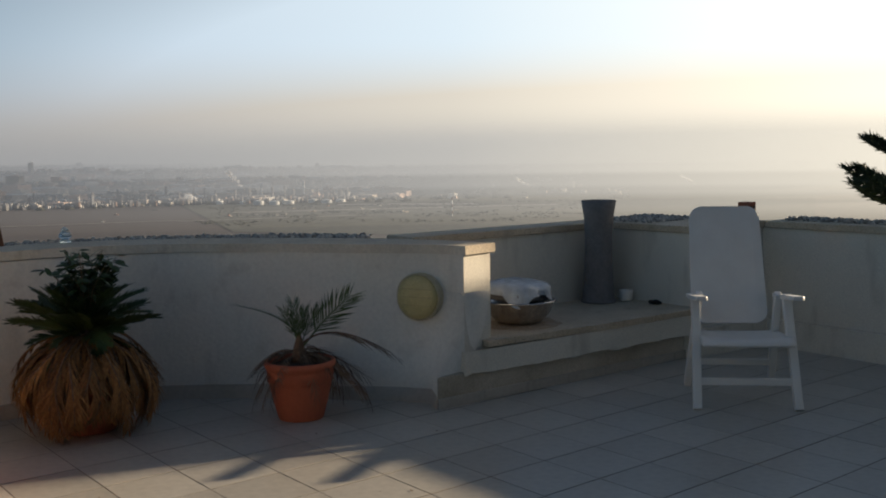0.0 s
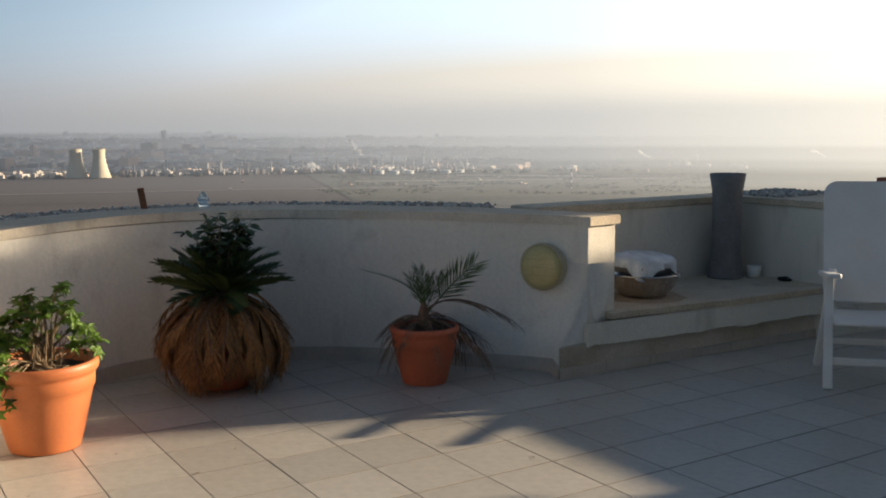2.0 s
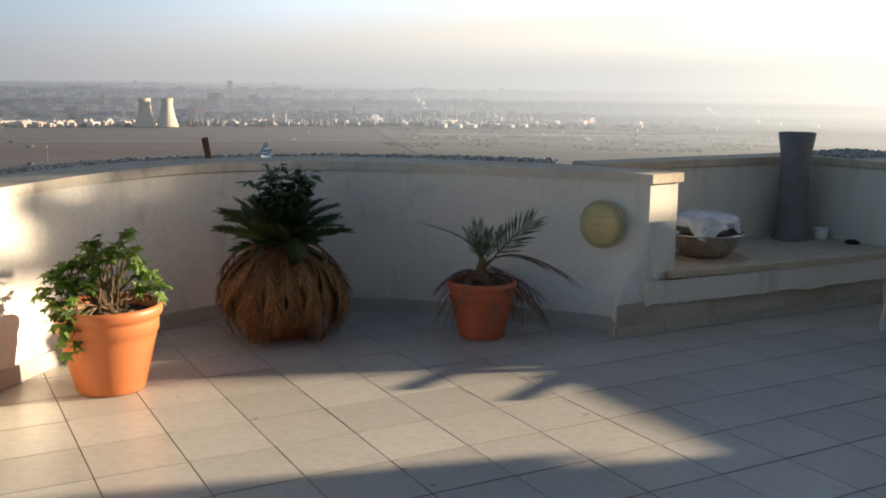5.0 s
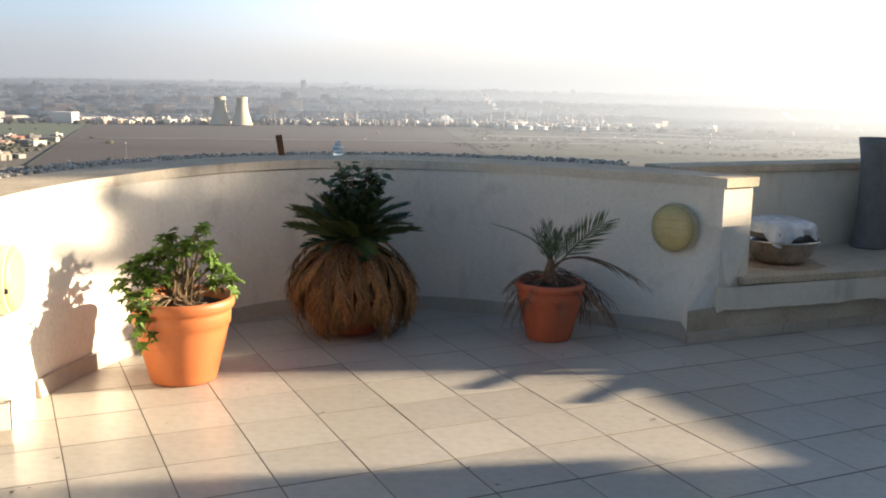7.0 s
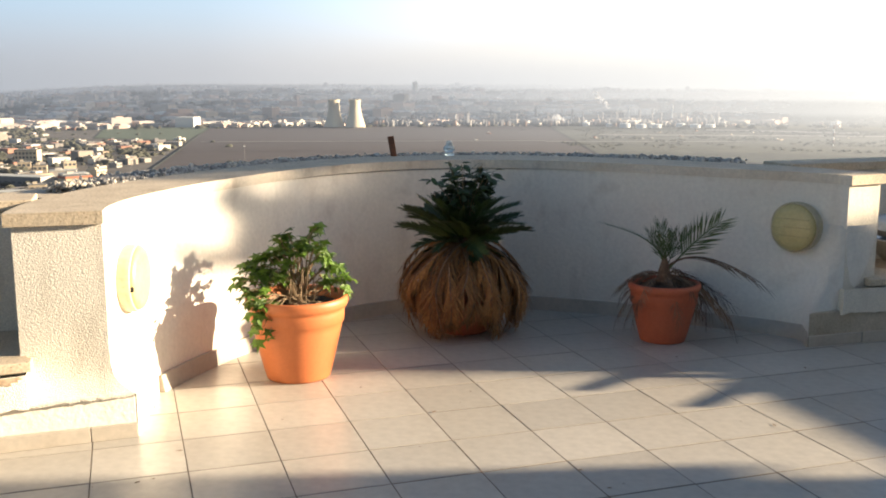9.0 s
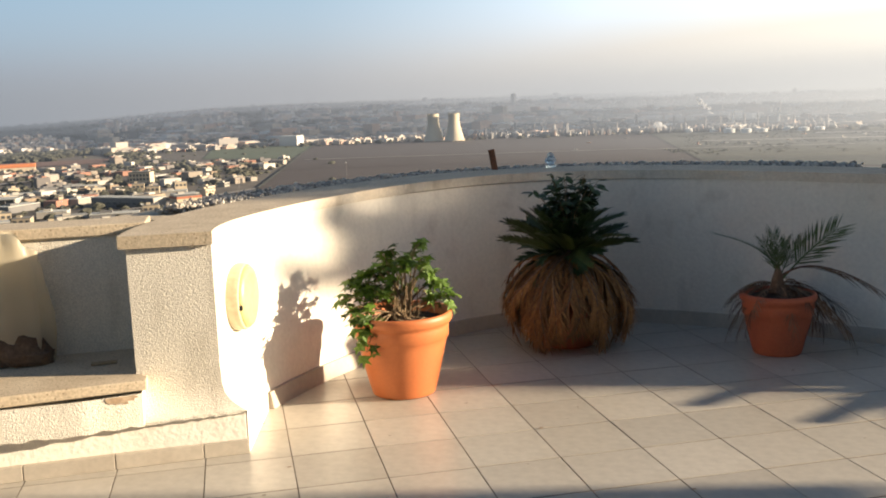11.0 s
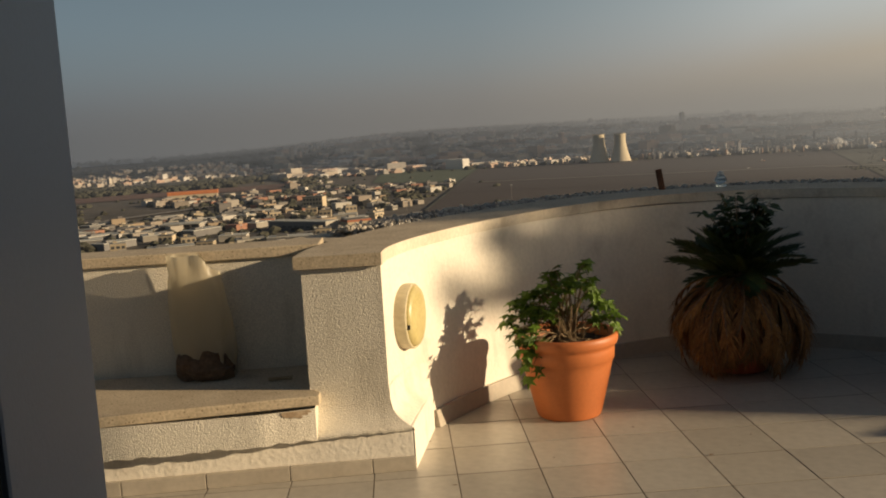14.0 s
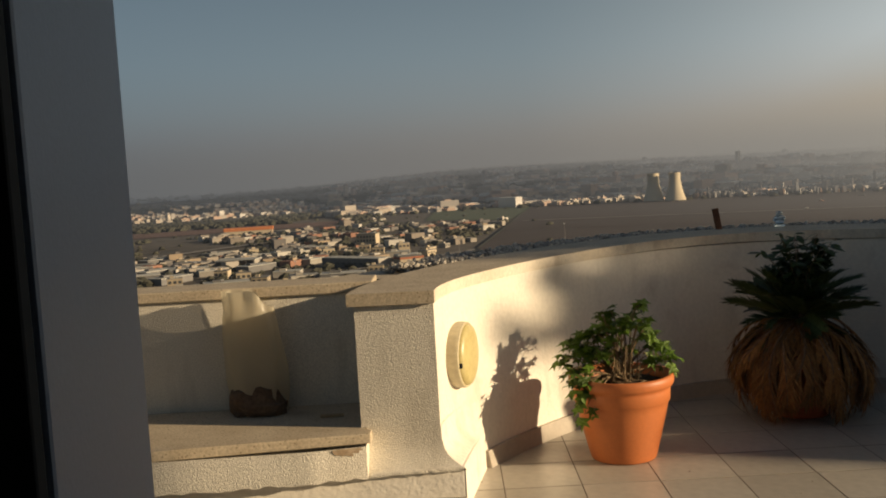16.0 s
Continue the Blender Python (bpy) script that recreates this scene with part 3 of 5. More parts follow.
door = tagged(new("door_1"), "grey aluminium frame of the open terrace door", "door", "", "structure")
part("frame_profile", prism([(-0.0075, -3.47), (0.0115, -3.656), (-0.095, -3.656), (-0.095, -3.47)], 0.0, 2.24, 0.003), ALUMINIUM, door)
# black strip added where the inside edge of the doorway is only in shade
part("dark_edge", prism([(0.010, -3.658), (0.010, -3.670), (-0.16, -3.670), (-0.16, -3.658)], 0.0, 2.24, 0.002), MATT_BLACK, door, "black strip standing in for the dark inside edge")

# ---- far land ----
EYE = (0.19, -4.08)


def polar(az, d):
    a = radians(az)
    return EYE[0] + d * math.sin(a), EYE[1] + d * math.cos(a)


def land(d, az=-30.0):
    """Height of the ground d metres away: a hillside, a plain, and hills that rise inland, away from the coast."""
    fall = 1 - min(max((d - 24) / 480, 0), 1)
    inland = smoothstep(HILL_FROM, HILL_TO, az) if az < 120 else 0.0
    ridge = 16 * noise.noise((az * 0.11, 3.0, 0.0)) * inland * smoothstep(4640, 4900, d) if d > 4640 else 0.0
    return -3.5 - 134.5 * (1 - fall * fall) + (72 + 50 * inland) * smoothstep(3300, 5000, d) + ridge


def land_sheet():
    bm = bmesh.new()
    ds = [9, 14, 30, 60, 100, 160, 240, 340, 460, 600, 750, 900, 1200, 1600, 2100, 2700, 3200, 3400, 3600, 3800, 4000, 4200, 4400, 4600, 4800, 4960]
    rings = []
    for d in ds:
        rings.append([bm.verts.new((*polar(az, d), land(d, az))) for az in range(-60, 300, 2)])
    n = len(rings[0])
    for a, b in zip(rings, rings[1:]):
        for i in range(n):
            bm.faces.new((a[i], b[i], b[(i + 1) % n], a[(i + 1) % n]))
    return bm


setting("ground", land_sheet(), EARTH, "dry brown land below the terrace down to the plain", "ground")


def patch(name, a0, d0, a1, d1, a2, d2, a3, d3, mat, label, category, lift=1.2, n=14, curved=False):
    """A sheet between four polar corners, laid over the land, with straight sides or curved round the terrace."""
    bm = bmesh.new()
    c0, c1, c2, c3 = [Vector(polar(a, d)) for a, d in ((a0, d0), (a1, d1), (a2, d2), (a3, d3))]
    rows = []
    for i in range(n + 1):
        u = i / n
        row = []
        for j in range(n + 1):
            v = j / n
            p = (c0 * (1 - u) + c1 * u) * (1 - v) + (c3 * (1 - u) + c2 * u) * v
            d, az = math.hypot(p.x - EYE[0], p.y - EYE[1]), math.degrees(math.atan2(p.x - EYE[0], p.y - EYE[1]))
            if curved:
                az = (a0 * (1 - u) + a1 * u) * (1 - v) + (a3 * (1 - u) + a2 * u) * v
                d = (d0 * (1 - u) + d1 * u) * (1 - v) + (d3 * (1 - u) + d2 * u) * v
                p = Vector(polar(az, d))
            row.append(bm.verts.new((p.x, p.y, land(d, az) + lift)))
        rows.append(row)
    for i in range(n):
        for j in range(n):
            bm.faces.new((rows[i][j], rows[i + 1][j], rows[i + 1][j + 1], rows[i][j + 1]))
    return setting(name, bm, mat, label, category)


patch("field_ploughed", -0.2, 1350, 42, 1750, 28, 3420, 4.85, 3090, FIELD, "wide mauve-brown ploughed field on the plain", "field")
patch("field_green", -1.5, 2600, 3.45, 2420, 4.8, 3085, -0.8, 3280, GREEN_FIELD, "green crop field beside the ploughed land", "field")
patch("field_city", -34, 3260, 60, 3040, 60, 4500, -13, 4500, SCRUB, "dark green ground between the far city blocks", "field", 1.6, 40, True)
patch("field_red", -34, 2600, -7, 2640, -6, 2860, -34, 2900, RED_EARTH, "red-brown bare earth beyond the works", "field", 1.8, 14, True)
patch("road_coast", -30, 3450, -3, 3450, -3, 3500, -30, 3490, ROAD, "pale dirt road along the coast plain", "road", 2.6, 14, True)
patch("road_strip", 27, 2560, 46, 2700, 46, 2745, 27, 2590, ROAD, "pale track across the scrub strip", "road", 2.8)
patch("road_bank", 24, 2260, 35, 2330, 35, 2350, 24, 2275, ROAD, "pale bank of earth in the scrub strip", "road", 2.8)
patch("road_yard", 33, 2850, 41, 2760, 41, 2850, 33, 2920, ROAD, "pale bare yard beside the refinery", "road", 2.8)
patch("field_scrub", 27, 1900, 60, 1600, 60, 3300, 24, 3200, STRIP, "scrubby strip with pale tracks before the refinery", "field", 2.0)
patch("road_field", 0.55, 1450, 0.78, 1450, 4.84, 3080, 4.76, 3080, STRIP, "dull dirt track along the field's edge", "road", 2.4)
patch("road_cross", 4.2, 2330, 24, 2300, 24, 2313, 4.2, 2345, ROAD, "pale track across the ploughed field", "road", 2.4)
patch("road_city", -26, 1700, -2, 2500, -2, 2540, -26, 1735, ROAD, "pale road through the town", "road", 2.4)
patch("road_near", -8, 1330, 1.5, 1600, 1.5, 1625, -8, 1350, ROAD, "pale road past the works", "road", 2.4)
patch("sea", -60, 4000, -13, 4500, -13, 4930, -60, 4930, SEA, "grey-blue sea along the coast", "water", 3.0, 14, True)


def scatter(name, count, zone, size, height, mat, label, category, seed):
    """Many far boxes with raised roof parts as one mesh."""
    rnd = random.Random(seed)
    verts, faces = [], []

    def put(x, y, w, l, z0, z1, turn):
        c, s = math.cos(turn), math.sin(turn)
        k = len(verts)
        for z in (z0, z1):
            for dx, dy in ((-w, -l), (w, -l), (w, l), (-w, l)):
                verts.append((x + c * dx - s * dy, y + s * dx + c * dy, z))
        for f in ((4, 5, 6, 7), (0, 1, 5, 4), (1, 2, 6, 5), (2, 3, 7, 6), (3, 0, 4, 7)):
            faces.append([k + q for q in f])

    n = 0
    while n < count:
        az, d = rnd.uniform(zone[0], zone[1]), math.sqrt(rnd.uniform(zone[2] ** 2, zone[3] ** 2))
        if not zone[4](az, d, rnd):
            continue
        x, y = polar(az, d)
        w, l = rnd.uniform(*size) / 2, rnd.uniform(*size) / 2
        h = rnd.uniform(*height) * (1.8 if rnd.random() < 0.06 else 1)
        turn = rnd.choice((0.45, 0.6, 0.75, 1.05)) + rnd.uniform(-0.06, 0.06)
        g = land(d, az)
        put(x, y, w, l, g - 3, g + h, turn)
        if rnd.random() < 0.5:
            put(x + rnd.uniform(-w, w) * 0.5, y + rnd.uniform(-l, l) * 0.5, w * 0.35, l * 0.35, g + h, g + h + rnd.uniform(1.5, 4), turn)
        n += 1
    me = bpy.data.meshes.new(name)
    me.from_pydata(verts, [], faces)
    me.materials.append(mat)
    return tagged(new(name, me), label, category, "", "stuff")


def clumps(name, count, zone, size, mat, label, seed):
    """Far bushes and trees as uneven little clumps, one mesh."""
    rnd = random.Random(seed)
    verts, faces = [], []
    n = 0
    while n < count:
        az, d = rnd.uniform(zone[0], zone[1]), math.sqrt(rnd.uniform(zone[2] ** 2, zone[3] ** 2))
        if not zone[4](az, d, rnd):
            continue
        x, y = polar(az, d)
        g = land(d, az)
        s = rnd.uniform(*size)
        k = len(verts)
        for ring, (rr, zz) in enumerate(((1.0, 0.0), (1.15, 0.45), (0.7, 0.85))):
            for i in range(6):
                a = i * math.pi / 3 + ring * 0.5
                q = rr * rnd.uniform(0.7, 1.3) * s
                verts.append((x + q * math.cos(a), y + q * math.sin(a), g + zz * s * rnd.uniform(0.8, 1.2)))
        verts.append((x, y, g + s * 1.1))
        for r in (0, 6):
            for i in range(6):
                faces.append((k + r + i, k + r + (i + 1) % 6, k + r + 6 + (i + 1) % 6, k + r + 6 + i))
        for i in range(6):
            faces.append((k + 12 + i, k + 12 + (i + 1) % 6, k + 18))
        n += 1
    me = bpy.data.meshes.new(name)
    me.from_pydata(verts, [], faces)
    me.materials.append(mat)
    return tagged(new(name, me), label, "trees", "", "stuff")


def edge_az(d):
    """The azimuth of the ploughed field's edge at the distance d."""
    return math.degrees(math.atan2(55.8 + (d - 1746) * 0.1535, d))


def in_town(az, d, rnd):
    if d < 3000 and az > edge_az(d) - 0.3:
        return False
    if az < -6.5 and d > 2480:
        return False
    if -1.9 < az and 2400 < d < 3300:
        return False
    return noise.noise((az * 0.22, d * 0.0022, 3.0)) > -0.18


def in_city(az, d, rnd):
    if az < -6.5 and (d < 3500 or d > 3920 + (az + 30) * 12):
        return False
    return noise.noise((az * 0.25, d * 0.0016, 8.0)) > -0.05 and rnd.random() < (1.0 if az < 20 else 0.5 if az < 34 else 0.12)


CITY_WALLS = island_material("city_walls", [(0.55, 0.49, 0.42), (0.46, 0.39, 0.32), (0.62, 0.59, 0.55), (0.54, 0.39, 0.31), (0.36, 0.33, 0.30)])
scatter("town_houses", 340, (-34, 4, 1500, 3100, in_town), (12, 34), (5, 11), HOUSES, "crowd of small pale flat-roofed town houses", "houses", 3)
scatter("city_houses", 3200, (-34, 50, 3080, 4700, in_city), (10, 30), (6, 15), CITY_WALLS, "far hazy city of pale low blocks", "houses", 5)
clumps("town_trees", 1700, (-34, 6, 950, 3100, lambda a, d, r: in_town(a, d, r) or r.random() < 0.02), (3.5, 9), SCRUB, "dark trees and hedges between the houses", 7)
scatter("city_blocks", 760, (-7, 37, 3120, 4500, lambda a, d, r: noise.noise((a * 0.35, d * 0.003, 2.0)) > 0.0), (26, 75), (9, 20), CITY_WALLS, "larger pale halls and blocks in the far city", "buildings", 6)
scatter("city_towers", 70, (-6, 34, 3900, 4560, lambda a, d, r: noise.noise((a * 0.5, 0.0, 4.0)) > 0.0), (12, 22), (18, 30), CITY_WALLS, "pale apartment towers far off in the haze", "buildings", 8)
scatter("city_halls", 230, (2, 30, 3420, 3950, lambda a, d, r: noise.noise((a * 0.4, d * 0.004, 6.0)) > -0.1), (28, 80), (12, 26), CITY_WALLS, "bright sunlit halls and blocks behind the refinery", "buildings", 12)
scatter("coast_houses", 260, (-34, -5, 3520, 3900, lambda a, d, r: noise.noise((a * 0.5, d * 0.004, 9.0)) > -0.1), (10, 30), (6, 16), CITY_WALLS, "sunlit pale houses in a row along the coast", "houses", 17)
scatter("strip_sheds", 26, (19, 46, 2350, 2900, lambda a, d, r: True), (6, 18), (2, 4), HOUSES, "small pale sheds on the scrub strip", "sheds", 10)
clumps("plain_trees", 1900, (-34, 44, 3000, 4900, lambda a, d, r: True), (5, 13), SCRUB, "dark tree belts far out on the plain", 9)
clumps("belt_trees", 1500, (-34, -5, 2900, 3420, lambda a, d, r: noise.noise((a * 0.2, d * 0.004, 1.0)) > -0.15), (6, 12), SCRUB, "dark belt of trees along the coast plain", 15)
clumps("strip_trees", 1500, (25, 48, 2050, 2980, lambda a, d, r: noise.noise((a * 0.5, d * 0.008, 7.0)) > 0.05), (2.0, 4.5), SCRUB, "scattered bushes before the refinery", 11)


def works_hall(w, l, h, wall, roof, windows):
    """A flat-roofed hall: walls, roof with a parapet, roof boxes and a row of windows; its base is at its origin."""
    ob = thing("works_building", Matrix(), "", "")
    part("wall", box(-w / 2, w / 2, -l / 2, l / 2, -4, h), wall, ob)
    part("roof", box(-w / 2 - 0.4, w / 2 + 0.4, -l / 2 - 0.4, l / 2 + 0.4, h, h + 0.8), roof, ob)
    part("roof_box", box(-w * 0.3, -w * 0.05, -l * 0.2, l * 0.15, h + 0.8, h + 3.4), wall, ob)
    for k in range(windows):
        x = -w / 2 + w * (k + 0.5) / windows
        part("window", box(x - w / windows * 0.3, x + w / windows * 0.3, -l / 2 - 0.25, -l / 2 + 0.1, h * 0.45, h * 0.75), WINDOW_DARK, ob)
    return ob


WALL_C = material("dark_wall", (0.14, 0.14, 0.145), (0.20, 0.19, 0.18), 0.1, 0.8, vary=0.3)
ROOF_C = material("pale_roof", (0.42, 0.42, 0.38), (0.34, 0.33, 0.30), 0.1, 0.8, vary=0.4)
rnd = random.Random(21)
protos = [works_hall(38, 24, 8, WALL_A, ROOF_C, 0), works_hall(22, 18, 9, WALL_B, ROOF_A, 3), works_hall(58, 26, 9, WALL_C, ROOF_C, 0),
          works_hall(20, 16, 12, WALL_B, ROOF_A, 3), works_hall(17, 14, 7, WALL_A, ROOF_A, 2), works_hall(30, 26, 8, WALL_C, ROOF_A, 0)]
labels = ["long pale rendered works hall with a pale roof", "sand-coloured workshop with a flat grey roof", "long dark clad works hall with a pale roof", "sand-coloured workshop with a flat grey roof", "small pale works building with a flat roof", "dark clad works shed with a grey roof"]
spots = []
tries = 0
while len(spots) < 150 and tries < 6000:
    tries += 1
    az, d = rnd.uniform(-30, 2), rnd.uniform(560, 1850)
    if az > edge_az(d) - 1.2 or any((az - a) ** 2 * (d / 57) ** 2 + (d - e) ** 2 < 50 ** 2 for a, e in spots) or any((az - a) ** 2 * (d / 57) ** 2 + (d - e) ** 2 < 95 ** 2 for a, e in ((-5.7, 1460), (-12.4, 1600), (-4.9, 1820), (-2.6, 1420))):
        continue
    spots.append((az, d))
for k, (az, d) in enumerate(spots):
    p = protos[k % len(protos)]
    m = pose(*polar(az, d), land(d), 0, 0, 18 + rnd.choice((0, 0, 90, -20, 40)) + rnd.uniform(-4, 4))
    ob = p if k < len(protos) else copy_thing(p, m)
    if k < len(protos):
        ob.matrix_basis = m
    tagged(ob, labels[k % len(protos)], "building", "works buildings on the plain")

orange = thing("warehouse", pose(*polar(-11.7, 2500), land(2500), 0, 0, 8), "long warehouse with a bright orange roof", "building")
part("wall", box(-60, 60, -18, 18, -3, 10), WALL_B, orange)
part("roof", box(-61, 61, -19, 19, 10, 18, 1.0), ROOF_B, orange)
big = thing("warehouse", pose(*polar(-5.7, 1460), land(1460), 0, 0, -38), "long grey warehouse with a pale lit end wall", "building")
part("wall", box(-58, 58, -13, 13, -3, 13), WALL_A, big)
part("roof", box(-58.6, 58.6, -13.6, 13.6, 13, 13.9), ROOF_C, big)
# dark sheet over the long side paints in its shade
part("side_cladding", box(-57, 56.5, -13.5, -12.9, -2, 12.6), WALL_C, big, "long side painted dark for its shade")
for k in range(9):
    part("window", box(-52 + k * 12, -45 + k * 12, -13.9, -13.4, 4, 7), WINDOW_DARK, big)
depot = thing("depot", pose(*polar(-12.4, 1600), land(1600), 0, 0, -6), "open-fronted depot under a wide pale roof", "building")
part("wall", box(-32, 32, 6, 20, -3, 11), WALL_C, depot)
part("roof", box(-33, 33, -20, 21, 11, 12.2), ROOF_C, depot)
part("end_wall", box(31, 32.2, -19, 6, -3, 11), WALL_A, depot, "pale sunlit end wall")
for k in range(6):
    part("post", box(-32 + k * 12.4, -31.2 + k * 12.4, -19.4, -18.6, -3, 11), STACK, depot)
block = thing("office_block", pose(*polar(-4.9, 1820), land(1820), 0, 0, -14), "square sand-coloured office block with rows of windows", "building")
part("wall", box(-19, 19, -12, 12, -3, 25), WALL_B, block)
part("roof", box(-19.5, 19.5, -12.5, 12.5, 25, 26), ROOF_A, block)
for k in range(6):
    for j in range(3):
        part("window", box(-17 + k * 6, -13.5 + k * 6, -12.3, -11.9, 4 + j * 7, 8 + j * 7), WINDOW_DARK, block)
red = thing("warehouse", pose(*polar(-2.6, 1420), land(1420), 0, 0, 25), "workshop with a red fascia under a grey roof", "building")
part("wall", box(-18, 18, -13, 13, -3, 11), WALL_B, red)
part("fascia", box(-18.6, 18.6, -13.6, 13.6, 11, 14), BRICK, red, "red painted fascia")
part("roof", box(-18, 18, -13, 13, 14, 14.8), ROOF_A, red)


def cooling_tower(az, d):
    ob = thing("cooling_tower", pose(*polar(az, d), land(d)), "sunlit pale concrete hyperbolic cooling tower", "cooling tower", "pair of cooling towers")
    prof = []
    for k in range(19):
        z = 80 * k / 18
        r = 16.8 * math.sqrt(1 + ((z - 66) / 41) ** 2)
        prof.append((r, z + 4))
    prof += [(prof[-1][0] - 1.2, 84), (prof[-1][0] - 2, 70)]
    part("shell", lathe(prof, 40), CONCRETE, ob, "", True)
    for k in range(16):
        a = 2 * math.pi * k / 16
        part("leg", tube([(32.5 * math.cos(a), 32.5 * math.sin(a), -3), (30.5 * math.cos(a + 0.1), 30.5 * math.sin(a + 0.1), 5)], 1.0, 5), CONCRETE, ob)
    part("rim", lathe([(16.6, 84.2), (18.4, 84.2), (18.4, 85.2), (16.6, 85.2)], 40), CONCRETE, ob)
    return ob


cooling_tower(11.75, 3010)
cooling_tower(12.95, 2985)

for az, d, tall, r in ((19.5, 3150, 62, 3.2), (20.8, 3250, 70, 2.6), (22.3, 3120, 55, 2.4), (23.4, 3350, 74, 3.4), (24.1, 3200, 50, 2.2), (25.5, 3300, 66, 2.8), (26.1, 3260, 58, 2.4),
                    (27.2, 3150, 60, 3.0), (28.0, 3200, 64, 2.4), (28.7, 3300, 82, 2.6), (29.3, 3240, 66, 3.0), (30.0, 3180, 72, 2.2), (30.5, 3250, 56, 2.6), (31.1, 3330, 88, 2.8), (31.9, 3200, 60, 2.4), (33.6, 3100, 62, 2.6), (17.6, 3200, 52, 2.6), (16.5, 3300, 58, 2.4)):
    h = tall * 0.72
    ob = thing("chimney_stack", pose(*polar(az, d), land(d)), "tall dark refinery chimney stack in the haze", "chimney", "refinery stacks")
    part("shaft", lathe([(r * 1.5, -3), (r * 1.2, h * 0.4), (r, h), (r * 0.6, h)], 12), STACK if tall < 80 else TANK, ob, "", True)
    part("platform", lathe([(r * 1.05, h * 0.8), (r * 1.9, h * 0.8), (r * 1.9, h * 0.82), (r * 1.05, h * 0.82)], 12), STACK, ob)
for az, d, r, h in ((26.3, 3080, 12, 12), (27.6, 3050, 9, 10), (28.5, 2980, 16, 14), (29.4, 2960, 15, 13), (30.2, 2990, 18, 12), (31.6, 3060, 14, 12), (32.4, 3020, 16, 11), (33.2, 3060, 15, 10), (19.8, 3080, 12, 10)):
    ob = thing("storage_tank", pose(*polar(az, d), land(d)), "white round oil storage tank at the refinery", "tank", "refinery tanks")
    part("shell", lathe([(r, -3), (r, h)], 24), TANK, ob, "", True)
    part("roof", lathe([(r + 0.3, h), (r * 0.5, h + 1.6), (0.05, h + 2.2)], 24), TANK, ob, "", True)
scatter("refinery_plant", 760, (14, 34, 3050, 3480, lambda a, d, r: True), (4, 15), (4, 20), island_material("plant_metal", [(0.10, 0.105, 0.115), (0.15, 0.145, 0.14), (0.42, 0.40, 0.38), (0.07, 0.07, 0.08), (0.09, 0.09, 0.10), (0.20, 0.13, 0.10)]), "dark tangle of refinery units and columns", "refinery", 13)

for az, d in ((-13.4, 1120), (-5.0, 1180), (-9.2, 1290), (0.4, 1500), (6.6, 1750)):
    ob = thing("light_mast", pose(*polar(az, d), land(d)), "thin grey lighting mast among the works", "mast", "lighting masts")
    part("pole", tube([(0, 0, -2), (0, 0, 14), (0, 0, 28)], 0.45, 6, 0.5), STACK, ob)
    part("lamp_head", box(-1.6, 1.6, -0.3, 0.3, 27.6, 28.6, 0.1), TANK, ob)


signal = thing("radio_mast", pose(*polar(39.7, 2250), land(2250)), "red and white banded radio mast on the plain", "mast")
for k in range(6):
    part("mast_band", lathe([(1.5, -2 + k * 8), (1.4, 6 + k * 8)], 8), RED_EARTH if k % 2 else TANK, signal)


def steam_plume(az, d, z, length, size, lean):
    """A drifting cloud of steam from rounded puffs."""
    bm = bmesh.new()
    r = random.Random(int(az * 100))
    for k in range(9):
        u = k / 8
        q = bmesh.ops.create_icosphere(bm, subdivisions=2, radius=size * (0.35 + 0.75 * u) * r.uniform(0.8, 1.2))["verts"]
        bmesh.ops.translate(bm, verts=q, vec=(length * u + r.uniform(-1, 1) * size * 0.5, r.uniform(-1, 1) * size, lean * u + r.uniform(-1, 1) * size * 0.4))
    x, y = polar(az, d)
    ob = part("steam_plume", bm, STEAM, None, "white steam drifting from the refinery", True, pose(x, y, land(d) + z, 0, 0, 160 - az))
    return tagged(ob, "", "steam", "refinery steam")


steam_plume(25.2, 3120, 8, 34, 9, 18)
steam_plume(27.6, 3250, 52, 46, 8, 44)
steam_plume(44.2, 3150, 40, 40, 5, 22)
steam_plume(53.6, 3200, 42, 42, 5, 24)


# glowing see-through sheets stand in for sunlit haze
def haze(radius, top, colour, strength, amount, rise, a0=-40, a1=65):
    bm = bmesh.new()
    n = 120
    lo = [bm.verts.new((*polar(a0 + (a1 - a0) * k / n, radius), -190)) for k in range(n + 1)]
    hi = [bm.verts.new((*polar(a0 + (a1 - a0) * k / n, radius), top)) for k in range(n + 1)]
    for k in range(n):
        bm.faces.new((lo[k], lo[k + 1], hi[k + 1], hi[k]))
    setting("backdrop_glow", bm, glow_sheet_material("haze", colour, strength, -40, top, amount, land(radius), rise, land(radius, 40) - land(radius)), "glowing see-through sheet painted as haze over the plain", "haze")


# glow colours painted as haze and low sky, brighter towards the sun
LOW_GLOW = ((0.0, (0.095, 0.110, 0.132)), (0.33, (0.165, 0.172, 0.184)), (0.50, (0.225, 0.230, 0.235)), (0.72, (0.33, 0.325, 0.31)), (1.0, (0.58, 0.54, 0.46)))
HAZE_GLOW = ((0.0, (0.100, 0.116, 0.142)), (0.33, (0.195, 0.195, 0.200)), (0.50, (0.31, 0.302, 0.29)), (0.72, (0.47, 0.44, 0.385)), (1.0, (0.80, 0.73, 0.60)))
HIGH_GLOW = ((0.0, (0.118, 0.190, 0.300)), (0.33, (0.228, 0.312, 0.415)), (0.50, (0.36, 0.435, 0.51)), (0.72, (0.47, 0.55, 0.61)), (1.0, (0.74, 0.76, 0.72)))
haze(4970, 1900, HIGH_GLOW, 1.0, 0.85, 4)
